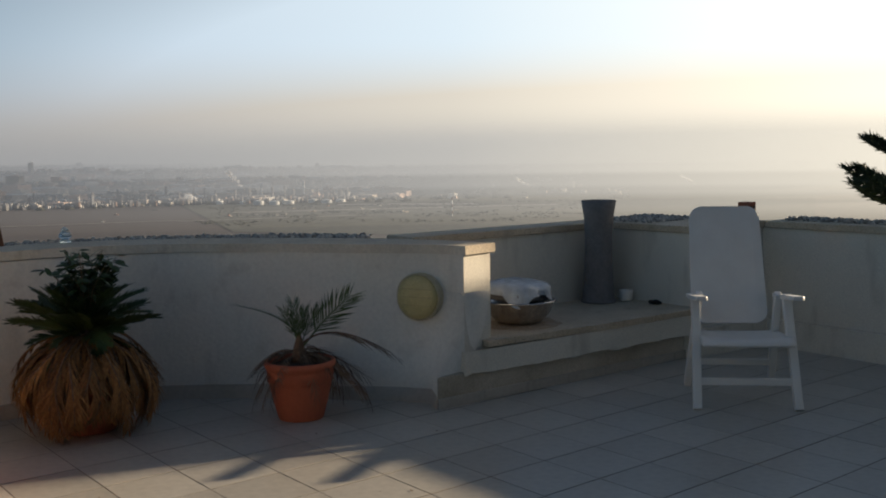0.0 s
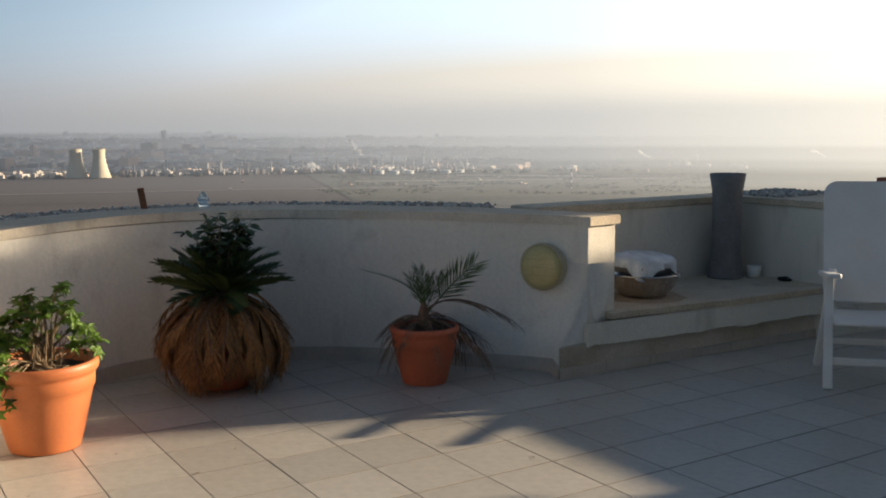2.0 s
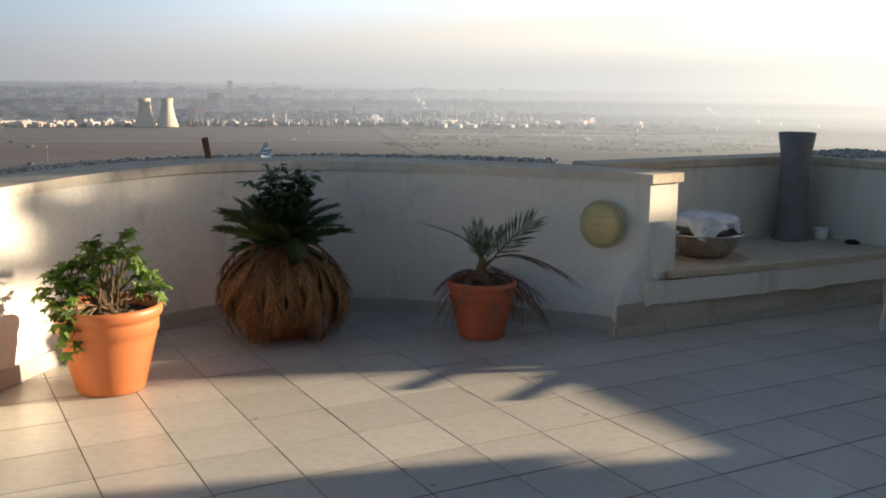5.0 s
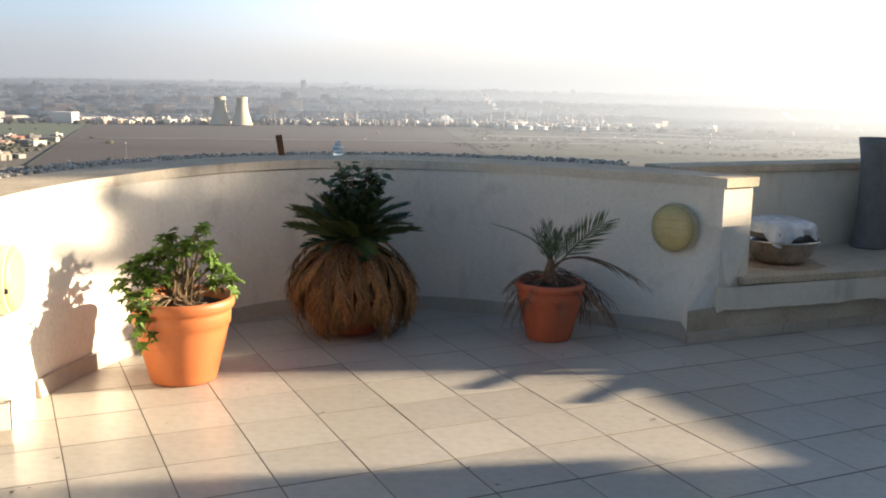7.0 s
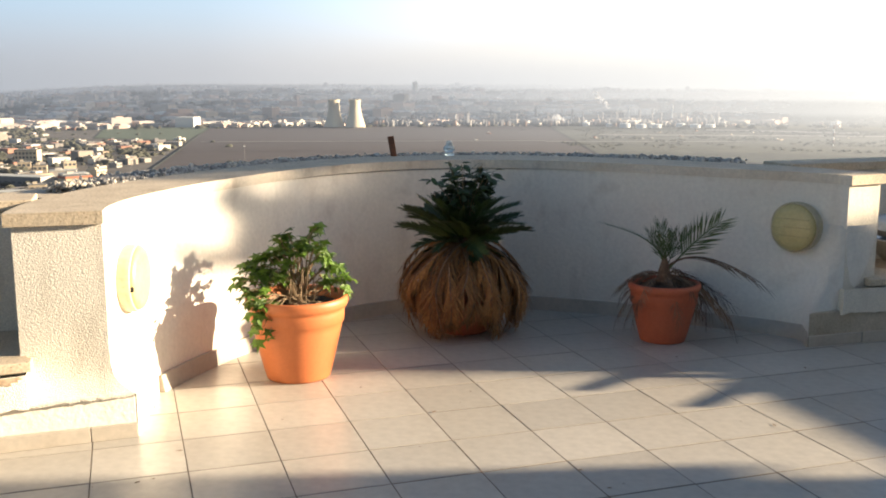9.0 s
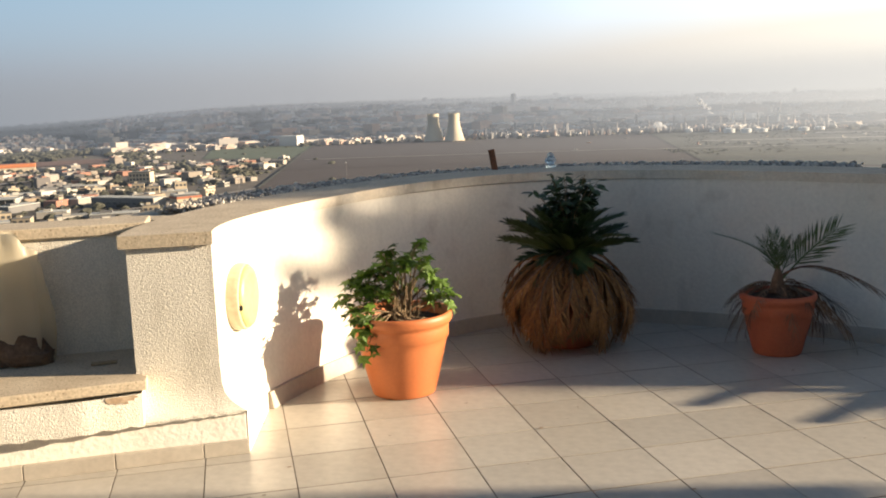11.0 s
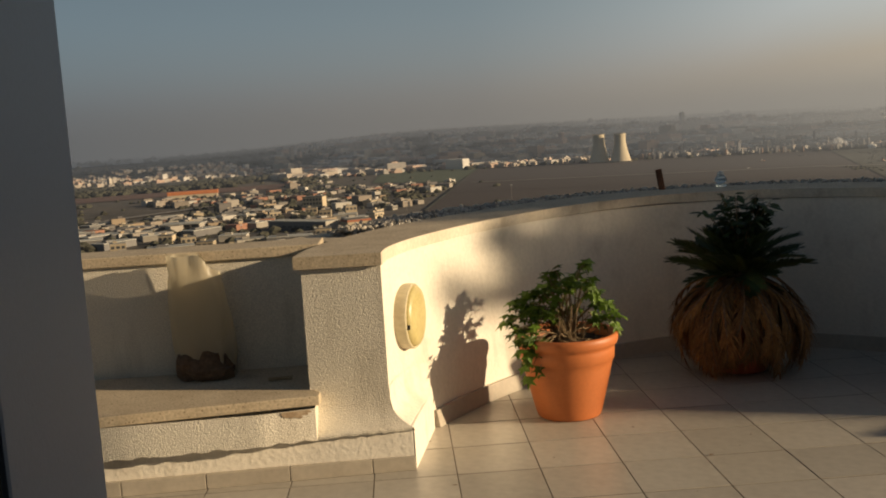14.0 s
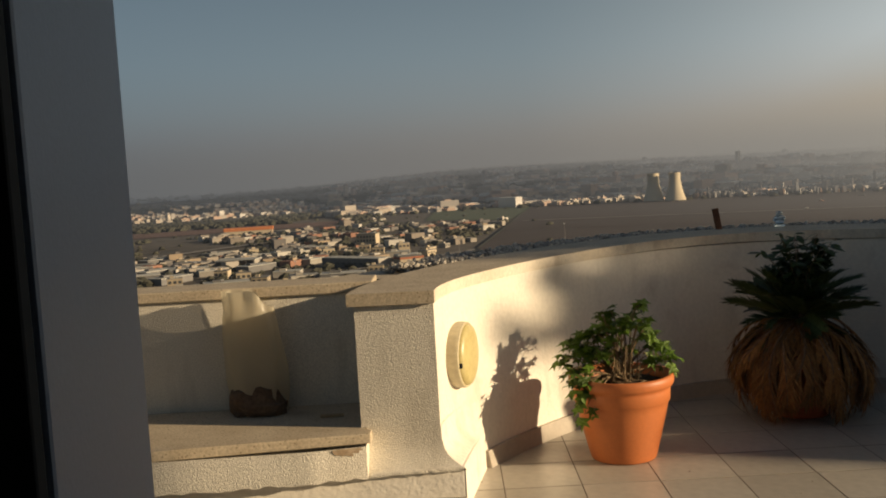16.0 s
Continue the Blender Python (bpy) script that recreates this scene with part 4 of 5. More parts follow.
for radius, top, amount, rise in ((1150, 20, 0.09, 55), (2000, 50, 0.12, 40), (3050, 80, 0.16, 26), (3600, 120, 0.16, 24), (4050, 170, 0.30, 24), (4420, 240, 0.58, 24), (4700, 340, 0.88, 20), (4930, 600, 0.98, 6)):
    haze(radius, top, LOW_GLOW if radius < 4500 else HAZE_GLOW, 1.0, amount, rise)

# ---- round wall lamps ----


def wall_lamp(deg, z, label, turn=0.0, size=1.0, ribs=True):
    x, y = bay_point(deg)
    ob = thing("wall_lamp", pose(x, y, z, 90, 0, -deg + turn) @ Matrix.Diagonal((size, size, size * 1.6, 1)), label, "wall lamp", "round bulkhead lamps")
    part("base_ring", lathe([(0.146, -0.03), (0.148, 0.012), (0.147, 0.026), (0.141, 0.030), (0.135, 0.020)], 48), LAMP_RIM, ob, "yellowed plastic rim", True)
    part("lens", lathe([(0.137, 0.012), (0.136, 0.030), (0.130, 0.037), (0.10, 0.041), (0.05, 0.043), (0.001, 0.0435)], 48), LAMP_LENS, ob, "", True)
    if not ribs:
        part("chip", box(-0.1385, -0.126, -0.036, -0.014, 0.024, 0.0375, 0.003), MATT_BLACK, ob, "dark chip in the rim")
    for k in (-1, 0, 1) if ribs else ():
        part("lens_rib", box(-0.112 + abs(k) * 0.012, 0.112 - abs(k) * 0.012, k * 0.05 - 0.003, k * 0.05 + 0.003, 0.034, 0.0445, 0.002), LAMP_LENS, ob)
    return ob


wall_lamp(72.4, 0.648, "round yellowed bulkhead lamp on the shaded wall", 8.0)
wall_lamp(-76.4, 0.612, "round yellowed bulkhead lamp with a chipped rim on the sunlit wall", -4.0, 1.05, False)

# ---- plants: shared shapes ----


def frond_mesh(name, mat, length, pairs, leaf, rise, droop, spread=60.0, width=0.012, lift=25.0, ragged=0.0, seed=1, start=0.12):
    """A feather leaf that grows from the origin along +x: a stalk and pairs of narrow leaflets."""
    r = random.Random(seed)
    bm = bmesh.new()
    curve = lambda u: Vector((length * (u - 0.12 * u * u), 0, rise * u - droop * u * u))
    tube([curve(k / 10) for k in range(11)], 0.007, 5, 0.25, bm)
    for k in range(pairs):
        u = start + (1 - start) * k / (pairs - 1)
        p = curve(u)
        d = (curve(min(u + 0.02, 1.02)) - curve(u - 0.02)).normalized()
        ln = leaf * (0.62 + 0.5 * math.sin(math.pi * min(u * 0.80 + 0.12, 1)))
        for s in (-1, 1):
            if r.random() < ragged:
                continue
            a = radians(spread * (1 - 0.45 * u) + r.uniform(-8, 8) * (1 + 3 * ragged))
            side = Vector((0, s, 0))
            up = d.cross(side) * s
            e = radians(lift + r.uniform(-8, 8) * (1 + 3 * ragged))
            out = d * math.cos(a) + (side * math.cos(e) + up * math.sin(e)) * math.sin(a)
            w = d * width * 0.5
            mid = p + out * ln * 0.5 + Vector((0, 0, -ln * 0.02))
            tip = p + out * ln + Vector((0, 0, -ln * (0.10 + 0.5 * ragged)))
            v = [bm.verts.new(q) for q in (p - w * 0.5, p + w * 0.5, mid + w, mid - w, tip)]
            bm.faces.new((v[0], v[1], v[2], v[3]))
            bm.faces.new((v[3], v[2], v[4]))
    me = bpy.data.meshes.new(name)
    bm.to_mesh(me)
    bm.free()
    me.materials.append(mat)
    return me


def lobed_leaf_mesh(name, mat, lobes=5):
    """An ivy-like leaf about one unit long, folded along its middle."""
    bm = bmesh.new()
    c = bm.verts.new((0.30, 0, 0.02))
    rim = []
    n = lobes * 2 + 1
    for k in range(n):
        a = radians(-150 + 300 * k / (n - 1))
        r = (0.66 if k % 2 else 0.30) * (1.15 if abs(a) < 0.3 else 1.0)
        rim.append(bm.verts.new((0.30 + r * math.cos(a), r * math.sin(a) * 0.95, -0.10 * abs(math.sin(a)) * r + (0.05 if k % 2 == 0 else -0.04))))
    st = bm.verts.new((0.05, 0, 0.0))
    for a, b in zip(rim, rim[1:]):
        bm.faces.new((c, a, b))
    bm.faces.new((c, rim[-1], st))
    bm.faces.new((c, st, rim[0]))
    me = bpy.data.meshes.new(name)
    bm.to_mesh(me)
    bm.free()
    me.materials.append(mat)
    return me


def flower_pot(name, m, r_top, r_base, h, mat, label, lip=0.055, soil_drop=0.05):
    ob = thing(name, m, label, "plant pot")
    t = 0.014
    prof = [(0.001, 0.004), (r_base - 0.02, 0.0), (r_base - 0.004, 0.002), (r_base, 0.01)]
    for k in range(1, 9):
        u = k / 8
        prof.append((r_base + (r_top * 0.895 - r_base) * u ** 0.92, 0.01 + (h - lip - 0.090) * u))
    rb = prof[-1][0]
    prof += [(rb + 0.002, h - lip - 0.078), (rb + 0.007, h - lip - 0.074), (rb + 0.010, h - lip - 0.020), (rb + 0.009, h - lip - 0.006), (r_top - 0.006, h - lip), (r_top, h - lip + 0.012), (r_top + 0.003, h - lip * 0.45), (r_top, h - 0.008), (r_top - 0.008, h),
             (r_top - t - 0.006, h - 0.002), (r_top - t - 0.012, h - lip), (rb - t, h - lip - 0.05)]
    part("pot_body", lathe(prof, 64), mat, ob, "", True)
    bm = lathe([(0.001, h - soil_drop + 0.02), (r_top * 0.3, h - soil_drop + 0.016), (r_top * 0.6, h - soil_drop + 0.008), (r_top - t - 0.010, h - soil_drop - 0.008)], 40, wobble=0.05)
    for v in bm.verts:
        v.co.z += 0.014 * noise.noise(v.co * 22)
    part("soil", bm, SOIL, ob, "dark dry potting soil", True)
    return ob


def aim(p, out_deg, tilt_deg, scale=1.0, spin=0.0):
    """A pose at p whose x axis points out at the compass angle out_deg and up by tilt_deg."""
    return Matrix.Translation(p) @ Matrix.Rotation(radians(out_deg), 4, "Z") @ Matrix.Rotation(radians(-tilt_deg), 4, "Y") @ Matrix.Rotation(radians(spin), 4, "X") @ Matrix.Scale(scale, 4)


# ---- the ivy pot in the sun ----
P1 = (0.985, 0.765)
flower_pot("flower_pot", pose(*P1, 0, 0, 0, 25), 0.258, 0.163, 0.425, TERRACOTTA, "big orange terracotta-coloured plastic pot with a rolled rim")
ivy = thing("ivy_plant", pose(*P1, 0.39), "leafy green ivy with dry stems growing in the orange pot", "plant")
leaf_a, leaf_b = lobed_leaf_mesh("leaf", LEAF, 5), lobed_leaf_mesh("leaf", LEAF, 4)
rnd = random.Random(4)
ACROSS, AWAY = Vector((0.987, -0.16, 0)), Vector((0.16, 0.987, 0))
ends = []
# clusters of shoots: across, depth, height, spread, count
for cx, cy, cz, sp, n in ((0.06, 0.0, 0.33, 0.06, 6), (0.12, -0.04, 0.26, 0.05, 5), (-0.13, 0.02, 0.27, 0.06, 6), (-0.22, 0.0, 0.20, 0.05, 5), (-0.25, -0.08, 0.10, 0.05, 6), (-0.21, -0.18, 0.02, 0.045, 5),
                          (-0.17, -0.21, -0.09, 0.035, 3), (-0.04, 0.10, 0.28, 0.06, 4), (0.0, 0.14, 0.22, 0.09, 6), (0.19, 0.0, 0.15, 0.04, 3), (0.245, -0.02, 0.08, 0.025, 3), (-0.10, -0.08, 0.17, 0.05, 4)):
    for k in range(n):
        q = ACROSS * (cx + rnd.uniform(-sp, sp)) + AWAY * (cy + rnd.uniform(-sp, sp)) + Vector((0, 0, cz + rnd.uniform(-sp, sp)))
        ends.append((q.x, q.y, q.z))
for k, e in enumerate(ends):
    e = Vector(e)
    b = Vector((rnd.uniform(-0.06, 0.06), rnd.uniform(-0.06, 0.06), 0.0))
    top = Vector((e.x * 0.55, e.y * 0.55, max(e.z, 0.08) * 0.95 + 0.03))
    pts = [b * (1 - u) ** 2 + top * 2 * u * (1 - u) + e * u * u for u in (0, 0.15, 0.3, 0.45, 0.6, 0.75, 0.9, 1.0)]
    part("stem", tube(pts, 0.0042, 5, 0.45), STEM, ivy)
    for u in (0.55, 0.68, 0.78, 0.86, 0.93, 1.0):
        if u < 0.65 and rnd.random() < 0.4:
            continue
        p = b * (1 - u) ** 2 + top * 2 * u * (1 - u) + e * u * u
        p += Vector([rnd.uniform(-0.022, 0.022) for _ in range(3)])
        out = math.degrees(math.atan2(p.y, p.x)) + rnd.uniform(-70, 70)
        part("leaf", rnd.choice((leaf_a, leaf_b)), LEAF, ivy, "", False, aim(p, out, rnd.uniform(-65, 25), rnd.uniform(0.045, 0.080), rnd.uniform(-40, 40)))
for k in range(46):
    a = rnd.uniform(0, 6.283)
    q = Vector((math.cos(a), math.sin(a), 0)) * rnd.uniform(0.0, 0.10)
    w = Vector((math.cos(a + rnd.uniform(-1, 1)), math.sin(a + rnd.uniform(-1, 1)), 0)) * rnd.uniform(0.02, 0.10)
    h = rnd.uniform(0.05, 0.19)
    part("dry_stem", tube([q, q + w * 0.3 + Vector((0, 0, h * 0.6)), q + w * 0.7 + Vector((0, 0, h)), q + w + Vector((0, 0, h * rnd.uniform(0.5, 1.0)))], 0.003, 4, 0.5), STEM, ivy)
for k in range(16):
    a = rnd.uniform(0, 6.283)
    q = Vector((math.cos(a), math.sin(a), 0)) * rnd.uniform(0.08, 0.2) + Vector((0, 0, 0.002))
    part("dead_stalk", tube([q, q + Vector((rnd.uniform(-0.06, 0.06), rnd.uniform(-0.06, 0.06), 0.02)), q + Vector((rnd.uniform(-0.1, 0.1) * 0.8, rnd.uniform(-0.1, 0.1) * 0.8, 0.012))], 0.003, 4, 0.6), STEM, ivy)

# ---- the sago palm with its skirt of dead fronds ----
P2 = (2.095, 1.385)
flower_pot("flower_pot", pose(*P2, 0), 0.215, 0.150, 0.36, TERRACOTTA_OLD, "faded terracotta pot hidden under dead palm fronds")
sago = thing("sago_palm", pose(*P2, 0.32), "sago palm with dark green fronds over dead brown ones", "palm")
part("trunk", lathe([(0.085, -0.02), (0.10, 0.06), (0.095, 0.14), (0.075, 0.20), (0.05, 0.26), (0.005, 0.275)], 20, wobble=0.25), BARK, sago)
green = [frond_mesh("frond", SAGO, 0.400, 40, 0.090, 0.09, 0.07, 62, 0.026, 16, 0.0, 11), frond_mesh("frond", SAGO, 0.390, 38, 0.086, 0.08, 0.12, 60, 0.026, 20, 0.02, 12)]
rnd = random.Random(8)
for ring, (n, tilt, scale, z) in enumerate(((7, -12, 0.68, 0.185), (10, 9, 0.90, 0.225), (11, 25, 0.97, 0.24), (9, 42, 0.94, 0.25), (7, 60, 0.86, 0.25))):
    for k in range(n):
        a = 360 * (k + 0.4 * ring) / n + rnd.uniform(-14, 14)
        d = Vector((math.cos(radians(a)), math.sin(radians(a)), 0))
        part("frond", rnd.choice(green), SAGO, sago, "", False, aim(d * 0.05 + Vector((0, 0, z)), a, tilt + rnd.uniform(-6, 6), scale * rnd.uniform(0.86, 1.08), rnd.uniform(-40, 40)))


def hanging_frond_mesh(seed, reach, drop):
    """A dead frond that arches out from the crown and hangs to the ground, with its leaflets folded down."""
    r = random.Random(seed)
    bm = bmesh.new()
    curve = lambda u: Vector((0.03 + reach * math.sin(u * math.pi * 0.64) ** 1.1, 0.03 * math.sin(u * 5 + seed), 0.03 * math.sin(min(u * 1.9, 1) * math.pi) - drop * u ** 1.45))
    tube([curve(k / 10) for k in range(11)], 0.009, 5, 0.35, bm)
    for f in bm.faces:
        f.material_index = 1
    for k in range(38):
        u = 0.10 + 0.9 * k / 37
        p = curve(u)
        d = (curve(min(u + 0.02, 1.02)) - curve(u - 0.02)).normalized()
        ln = 0.115 * (0.55 + 0.6 * math.sin(math.pi * min(u, 1)))
        for s in (-1, 1):
            if r.random() < 0.06:
                continue
            a = radians(26 + r.uniform(-12, 12))
            out = d * math.cos(a) + Vector((0, s, 0)) * math.sin(a) + Vector((r.uniform(-0.14, 0.04), 0, -0.16))
            w = d * 0.0092
            mid, tip = p + out * ln * 0.5, p + out * ln + Vector((0, 0, -0.012))
            v = [bm.verts.new(q) for q in (p - w, p + w, mid + w, mid - w, tip)]
            bm.faces.new((v[0], v[1], v[2], v[3]))
            bm.faces.new((v[3], v[2], v[4]))
    me = bpy.data.meshes.new("dead_frond")
    bm.to_mesh(me)
    bm.free()
    me.materials.append(DRY)
    me.materials.append(DRY_DARK)
    return me


hang = [hanging_frond_mesh(s, q, d) for s, q, d in ((1, 0.345, 0.43), (2, 0.33, 0.45), (3, 0.29, 0.46), (4, 0.36, 0.38), (5, 0.26, 0.44), (6, 0.35, 0.32))]
for k in range(86):
    a = 360 * k / 86 + rnd.uniform(-8, 8)
    part("dead_frond", rnd.choice(hang), DRY, sago, "", False, aim(Vector((0, 0, 0.205 + rnd.uniform(-0.02, 0.02))), a, rnd.uniform(-6, 5), rnd.uniform(0.90, 1.06), rnd.uniform(-12, 12)))

weed = thing("shrub", pose(P2[0] + 0.02, P2[1] + 0.03, 0.57), "leafy dark green seedling growing up through the sago palm", "shrub")
oval = bmesh.new()
vs = [oval.verts.new(q) for q in ((0, 0, 0), (0.3, 0.2, 0.03), (0.7, 0.19, 0.0), (1.0, 0, -0.08), (0.7, -0.19, 0.0), (0.3, -0.2, 0.03), (0.5, 0, 0.06))]
for a, b in ((0, 1), (1, 2), (2, 3), (3, 4), (4, 5), (5, 0)):
    oval.faces.new((vs[a], vs[b], vs[6]))
oval_leaf = bpy.data.meshes.new("leaf")
oval.to_mesh(oval_leaf)
oval.free()
oval_leaf.materials.append(SAGO)
for k in range(17):
    a = rnd.uniform(0, 360)
    tip = Vector((0.01 + 0.22 * math.cos(radians(a)) * rnd.uniform(0.25, 1), 0.18 * math.sin(radians(a)) * rnd.uniform(0.25, 1), rnd.uniform(0.28, 0.44)))
    part("stem", tube([(0, 0, -0.05), tip * 0.5 + Vector((0, 0, 0.06)), tip], 0.004, 5, 0.5), STEM, weed)
    for j in range(14):
        u = 0.5 + 0.52 * j / 13
        p = Vector((0, 0, -0.05)) * (1 - u) ** 2 + (tip * 0.5 + Vector((0, 0, 0.06))) * 2 * u * (1 - u) + tip * u * u
        part("leaf", oval_leaf, SAGO, weed, "", False, aim(p, rnd.uniform(0, 360), rnd.uniform(-40, 20), rnd.uniform(0.06, 0.10), rnd.uniform(-30, 30)))

# ---- the young date palm ----
P3 = (3.125, 0.80)
flower_pot("flower_pot", pose(*P3, 0), 0.205, 0.132, 0.345, TERRACOTTA_OLD, "faded red-brown terracotta plant pot on the floor", 0.045, 0.03)
date_palm = thing("date_palm", pose(*P3, 0.33), "young date palm with thin green fronds and withered brown ones", "palm")
part("trunk", lathe([(0.045, -0.02), (0.05, 0.02), (0.036, 0.07), (0.02, 0.13), (0.004, 0.17)], 14, wobble=0.3), DRY_DARK, date_palm)
palm_green = [frond_mesh("frond", DATE, 0.50, 24, 0.15, 0.06, 0.12, 56, 0.013, 12, 0.0, 31, 0.30), frond_mesh("frond", DATE, 0.46, 26, 0.125, 0.12, 0.46, 50, 0.012, 8, 0.03, 32, 0.24)]
palm_dead = [frond_mesh("dead_frond", DRY_DARK, 0.44, 24, 0.15, 0.10, 0.42, 45, 0.010, -20, 0.08, 33, 0.25), frond_mesh("dead_frond", DRY_DARK, 0.36, 22, 0.14, 0.08, 0.44, 42, 0.010, -24, 0.12, 34, 0.2)]
for out, tilt, scale, kind, spin in ((-31, 50, 0.98, 0, -72), (149, 80, 0.84, 1, 12), (70, 80, 0.64, 0, 20), (-110, 80, 0.60, 0, 30), (-20, 70, 0.62, 0, -60), (140, 76, 0.58, 0, 60)):
    part("frond", palm_green[kind], DATE, date_palm, "", False, aim(Vector((0, 0, 0.06)), out, tilt, scale, spin))
part("dead_frond", palm_dead[0], DRY_DARK, date_palm, "", False, aim(Vector((0, 0, 0.09)), -31, 34, 1.06, -14))
for k in range(26):
    a = rnd.choice((rnd.uniform(-60, 10), rnd.uniform(-45, 20), rnd.uniform(125, 200), rnd.uniform(0, 360)))
    part("dead_frond", rnd.choice(palm_dead), DRY_DARK, date_palm, "", False, aim(Vector((0, 0, rnd.uniform(0.0, 0.05))), a, rnd.uniform(0, 24), rnd.uniform(0.55, 0.98 if -70 < a < 60 else 0.74), rnd.uniform(-40, 40)))

# ---- the white plastic chair ----


def rounded_rect(w, h, r, top_only=False, n=6):
    pts = []
    for cx, cy, a0 in ((w / 2 - r, h - r, 0), (-w / 2 + r, h - r, 90), (-w / 2 + r, r, 180), (w / 2 - r, r, 270)):
        for k in range(n + 1):
            a = radians(a0 + 90 * k / n)
            pts.append((cx + r * math.cos(a), cy + r * math.sin(a)))
    return pts


def bar(p, q, w, d, name, parent, bevel=0.006):
    """A flat bar from p to q, w wide across x and d deep."""
    p, q = Vector(p), Vector(q)
    z = (q - p).normalized()
    y = z.cross(Vector((1, 0, 0))).normalized() if abs(z.x) < 0.9 else z.cross(Vector((0, 0, 1))).normalized()
    x = y.cross(z)
    m = Matrix((x, y, z)).transposed().to_4x4()
    m.translation = p
    return part(name, box(-w / 2, w / 2, -d / 2, d / 2, 0, (q - p).length, bevel, m), WHITE_PLASTIC, parent)


chair = thing("garden_chair", pose(5.165, -0.835, 0, 0, 0, -45), "white plastic folding garden chair with a high back on the tiles", "chair")
for s in (-1, 1):
    bar((s * 0.29, 0.0, 0.0), (s * 0.268, 0.27, 0.645), 0.050, 0.050, "front_leg", chair)
    bar((s * 0.262, 0.62, 0.0), (s * 0.235, 0.33, 0.645), 0.042, 0.050, "back_leg", chair)
    arm = prism([(s * x, y) for x, y in ((0.235, 0.02), (0.245, -0.005), (0.30, -0.005), (0.315, 0.02), (0.305, 0.30), (0.285, 0.56), (0.25, 0.56), (0.24, 0.30))], 0.645, 0.672, 0.008)
    part("armrest", arm, WHITE_PLASTIC, chair, "", False, Matrix.Translation((0, 0, 0.66)) @ Matrix.Rotation(radians(-6), 4, "X") @ Matrix.Translation((0, 0, -0.66)))
    bar((s * 0.242, 0.03, 0.393), (s * 0.232, 0.50, 0.365), 0.03, 0.045, "seat_rail", chair)
bar((-0.275, 0.062, 0.155), (0.275, 0.062, 0.155), 0.045, 0.02, "stretcher", chair)
bar((-0.25, 0.535, 0.175), (0.25, 0.535, 0.175), 0.04, 0.02, "stretcher", chair)
bm = bmesh.new()
NX, NY = 10, 12
lay = []
for t in (0.0, -0.016):
    rows = []
    for j in range(NY + 1):
        v = j / NY
        row = []
        for i in range(NX + 1):
            u = i / NX * 2 - 1
            z = 0.425 - 0.035 * v - 0.022 * math.sin(math.pi * v) * (1 - u * u) - (0.035 * (1 - v / 0.12) ** 2 if v < 0.12 else 0)
            row.append(bm.verts.new((u * 0.262, -0.02 * (1 - u * u) + 0.47 * v, z + t)))
        rows.append(row)
    lay.append(rows)
for q, rows in enumerate(lay):
    for j in range(NY):
        for i in range(NX):
            bm.faces.new((rows[j][i], rows[j][i + 1], rows[j + 1][i + 1], rows[j + 1][i]))
for j in range(NY):
    for i in (0, NX):
        bm.faces.new((lay[0][j][i], lay[0][j + 1][i], lay[1][j + 1][i], lay[1][j][i]))
for i in range(NX):
    for j in (0, NY):
        bm.faces.new((lay[0][j][i], lay[0][j][i + 1], lay[1][j][i + 1], lay[1][j][i]))
part("seat", bm, WHITE_PLASTIC, chair, "", True)
bm = prism(rounded_rect(0.475, 0.77, 0.075), -0.012, 0.012, 0.006)
for v in bm.verts:
    v.co.x *= 1.0 - 0.08 * v.co.y / 0.77
    v.co.z += 0.6 * v.co.x ** 2 * -1 + 0.03 * math.sin(math.pi * v.co.y / 0.77)
part("backrest", bm, WHITE_PLASTIC, chair, "", False, pose(-0.022, 0.47, 0.438, 69, 0, 0))

# ---- on the bench by the flue ----
flue = thing("flue_pipe", pose(5.90, 0.985, 0.367, 0, 0, 0), "dull grey flared flue pipe standing on the stone sill", "flue")
part("pipe", lathe([(0.128, 0.0), (0.122, 0.05), (0.112, 0.16), (0.106, 0.32), (0.104, 0.50), (0.112, 0.65), (0.132, 0.782), (0.125, 0.787), (0.104, 0.66), (0.09, 0.50)], 28, wobble=0.03), PIPE, flue, "", True)
part("collar", lathe([(0.128, 0.0), (0.136, 0.006), (0.134, 0.020), (0.124, 0.028)], 28), PIPE, flue, "", True)

bowl = thing("metal_bowl", pose(4.80, 0.72, 0.3695), "wide dented stainless steel bowl on the stone sill", "bowl")
part("bowl_body", lathe([(0.001, 0.0), (0.13, 0.0), (0.17, 0.012), (0.235, 0.06), (0.27, 0.12), (0.285, 0.125), (0.285, 0.131), (0.265, 0.13), (0.22, 0.065), (0.15, 0.02), (0.001, 0.015)], 44, wobble=0.02), STEEL, bowl, "", True)
part("handle", tube([(0.27, -0.06, 0.11), (0.31, -0.04, 0.118), (0.32, 0, 0.12), (0.31, 0.04, 0.118), (0.27, 0.06, 0.11)], 0.007, 8), STEEL, bowl, "", True)
bowl.scale = (0.9, 0.9, 1.25)
stain = bmesh.new()
ring = []
for k in range(40):
    a = 2 * math.pi * k / 40
    q = 0.25 + 0.06 * noise.noise((math.cos(a) * 1.6, math.sin(a) * 1.6, 2.0)) + 0.02 * noise.noise((math.cos(a) * 6, math.sin(a) * 6, 5.0))
    ring.append(stain.verts.new((4.80 + q * math.cos(a) * 1.1, 0.66 + q * math.sin(a) * 0.9, 0.3685)))
stain.faces.new(ring)
setting("rust_stain", stain, RUST_STAIN, "brown rust stain on the stone sill under the bowl", "stain")
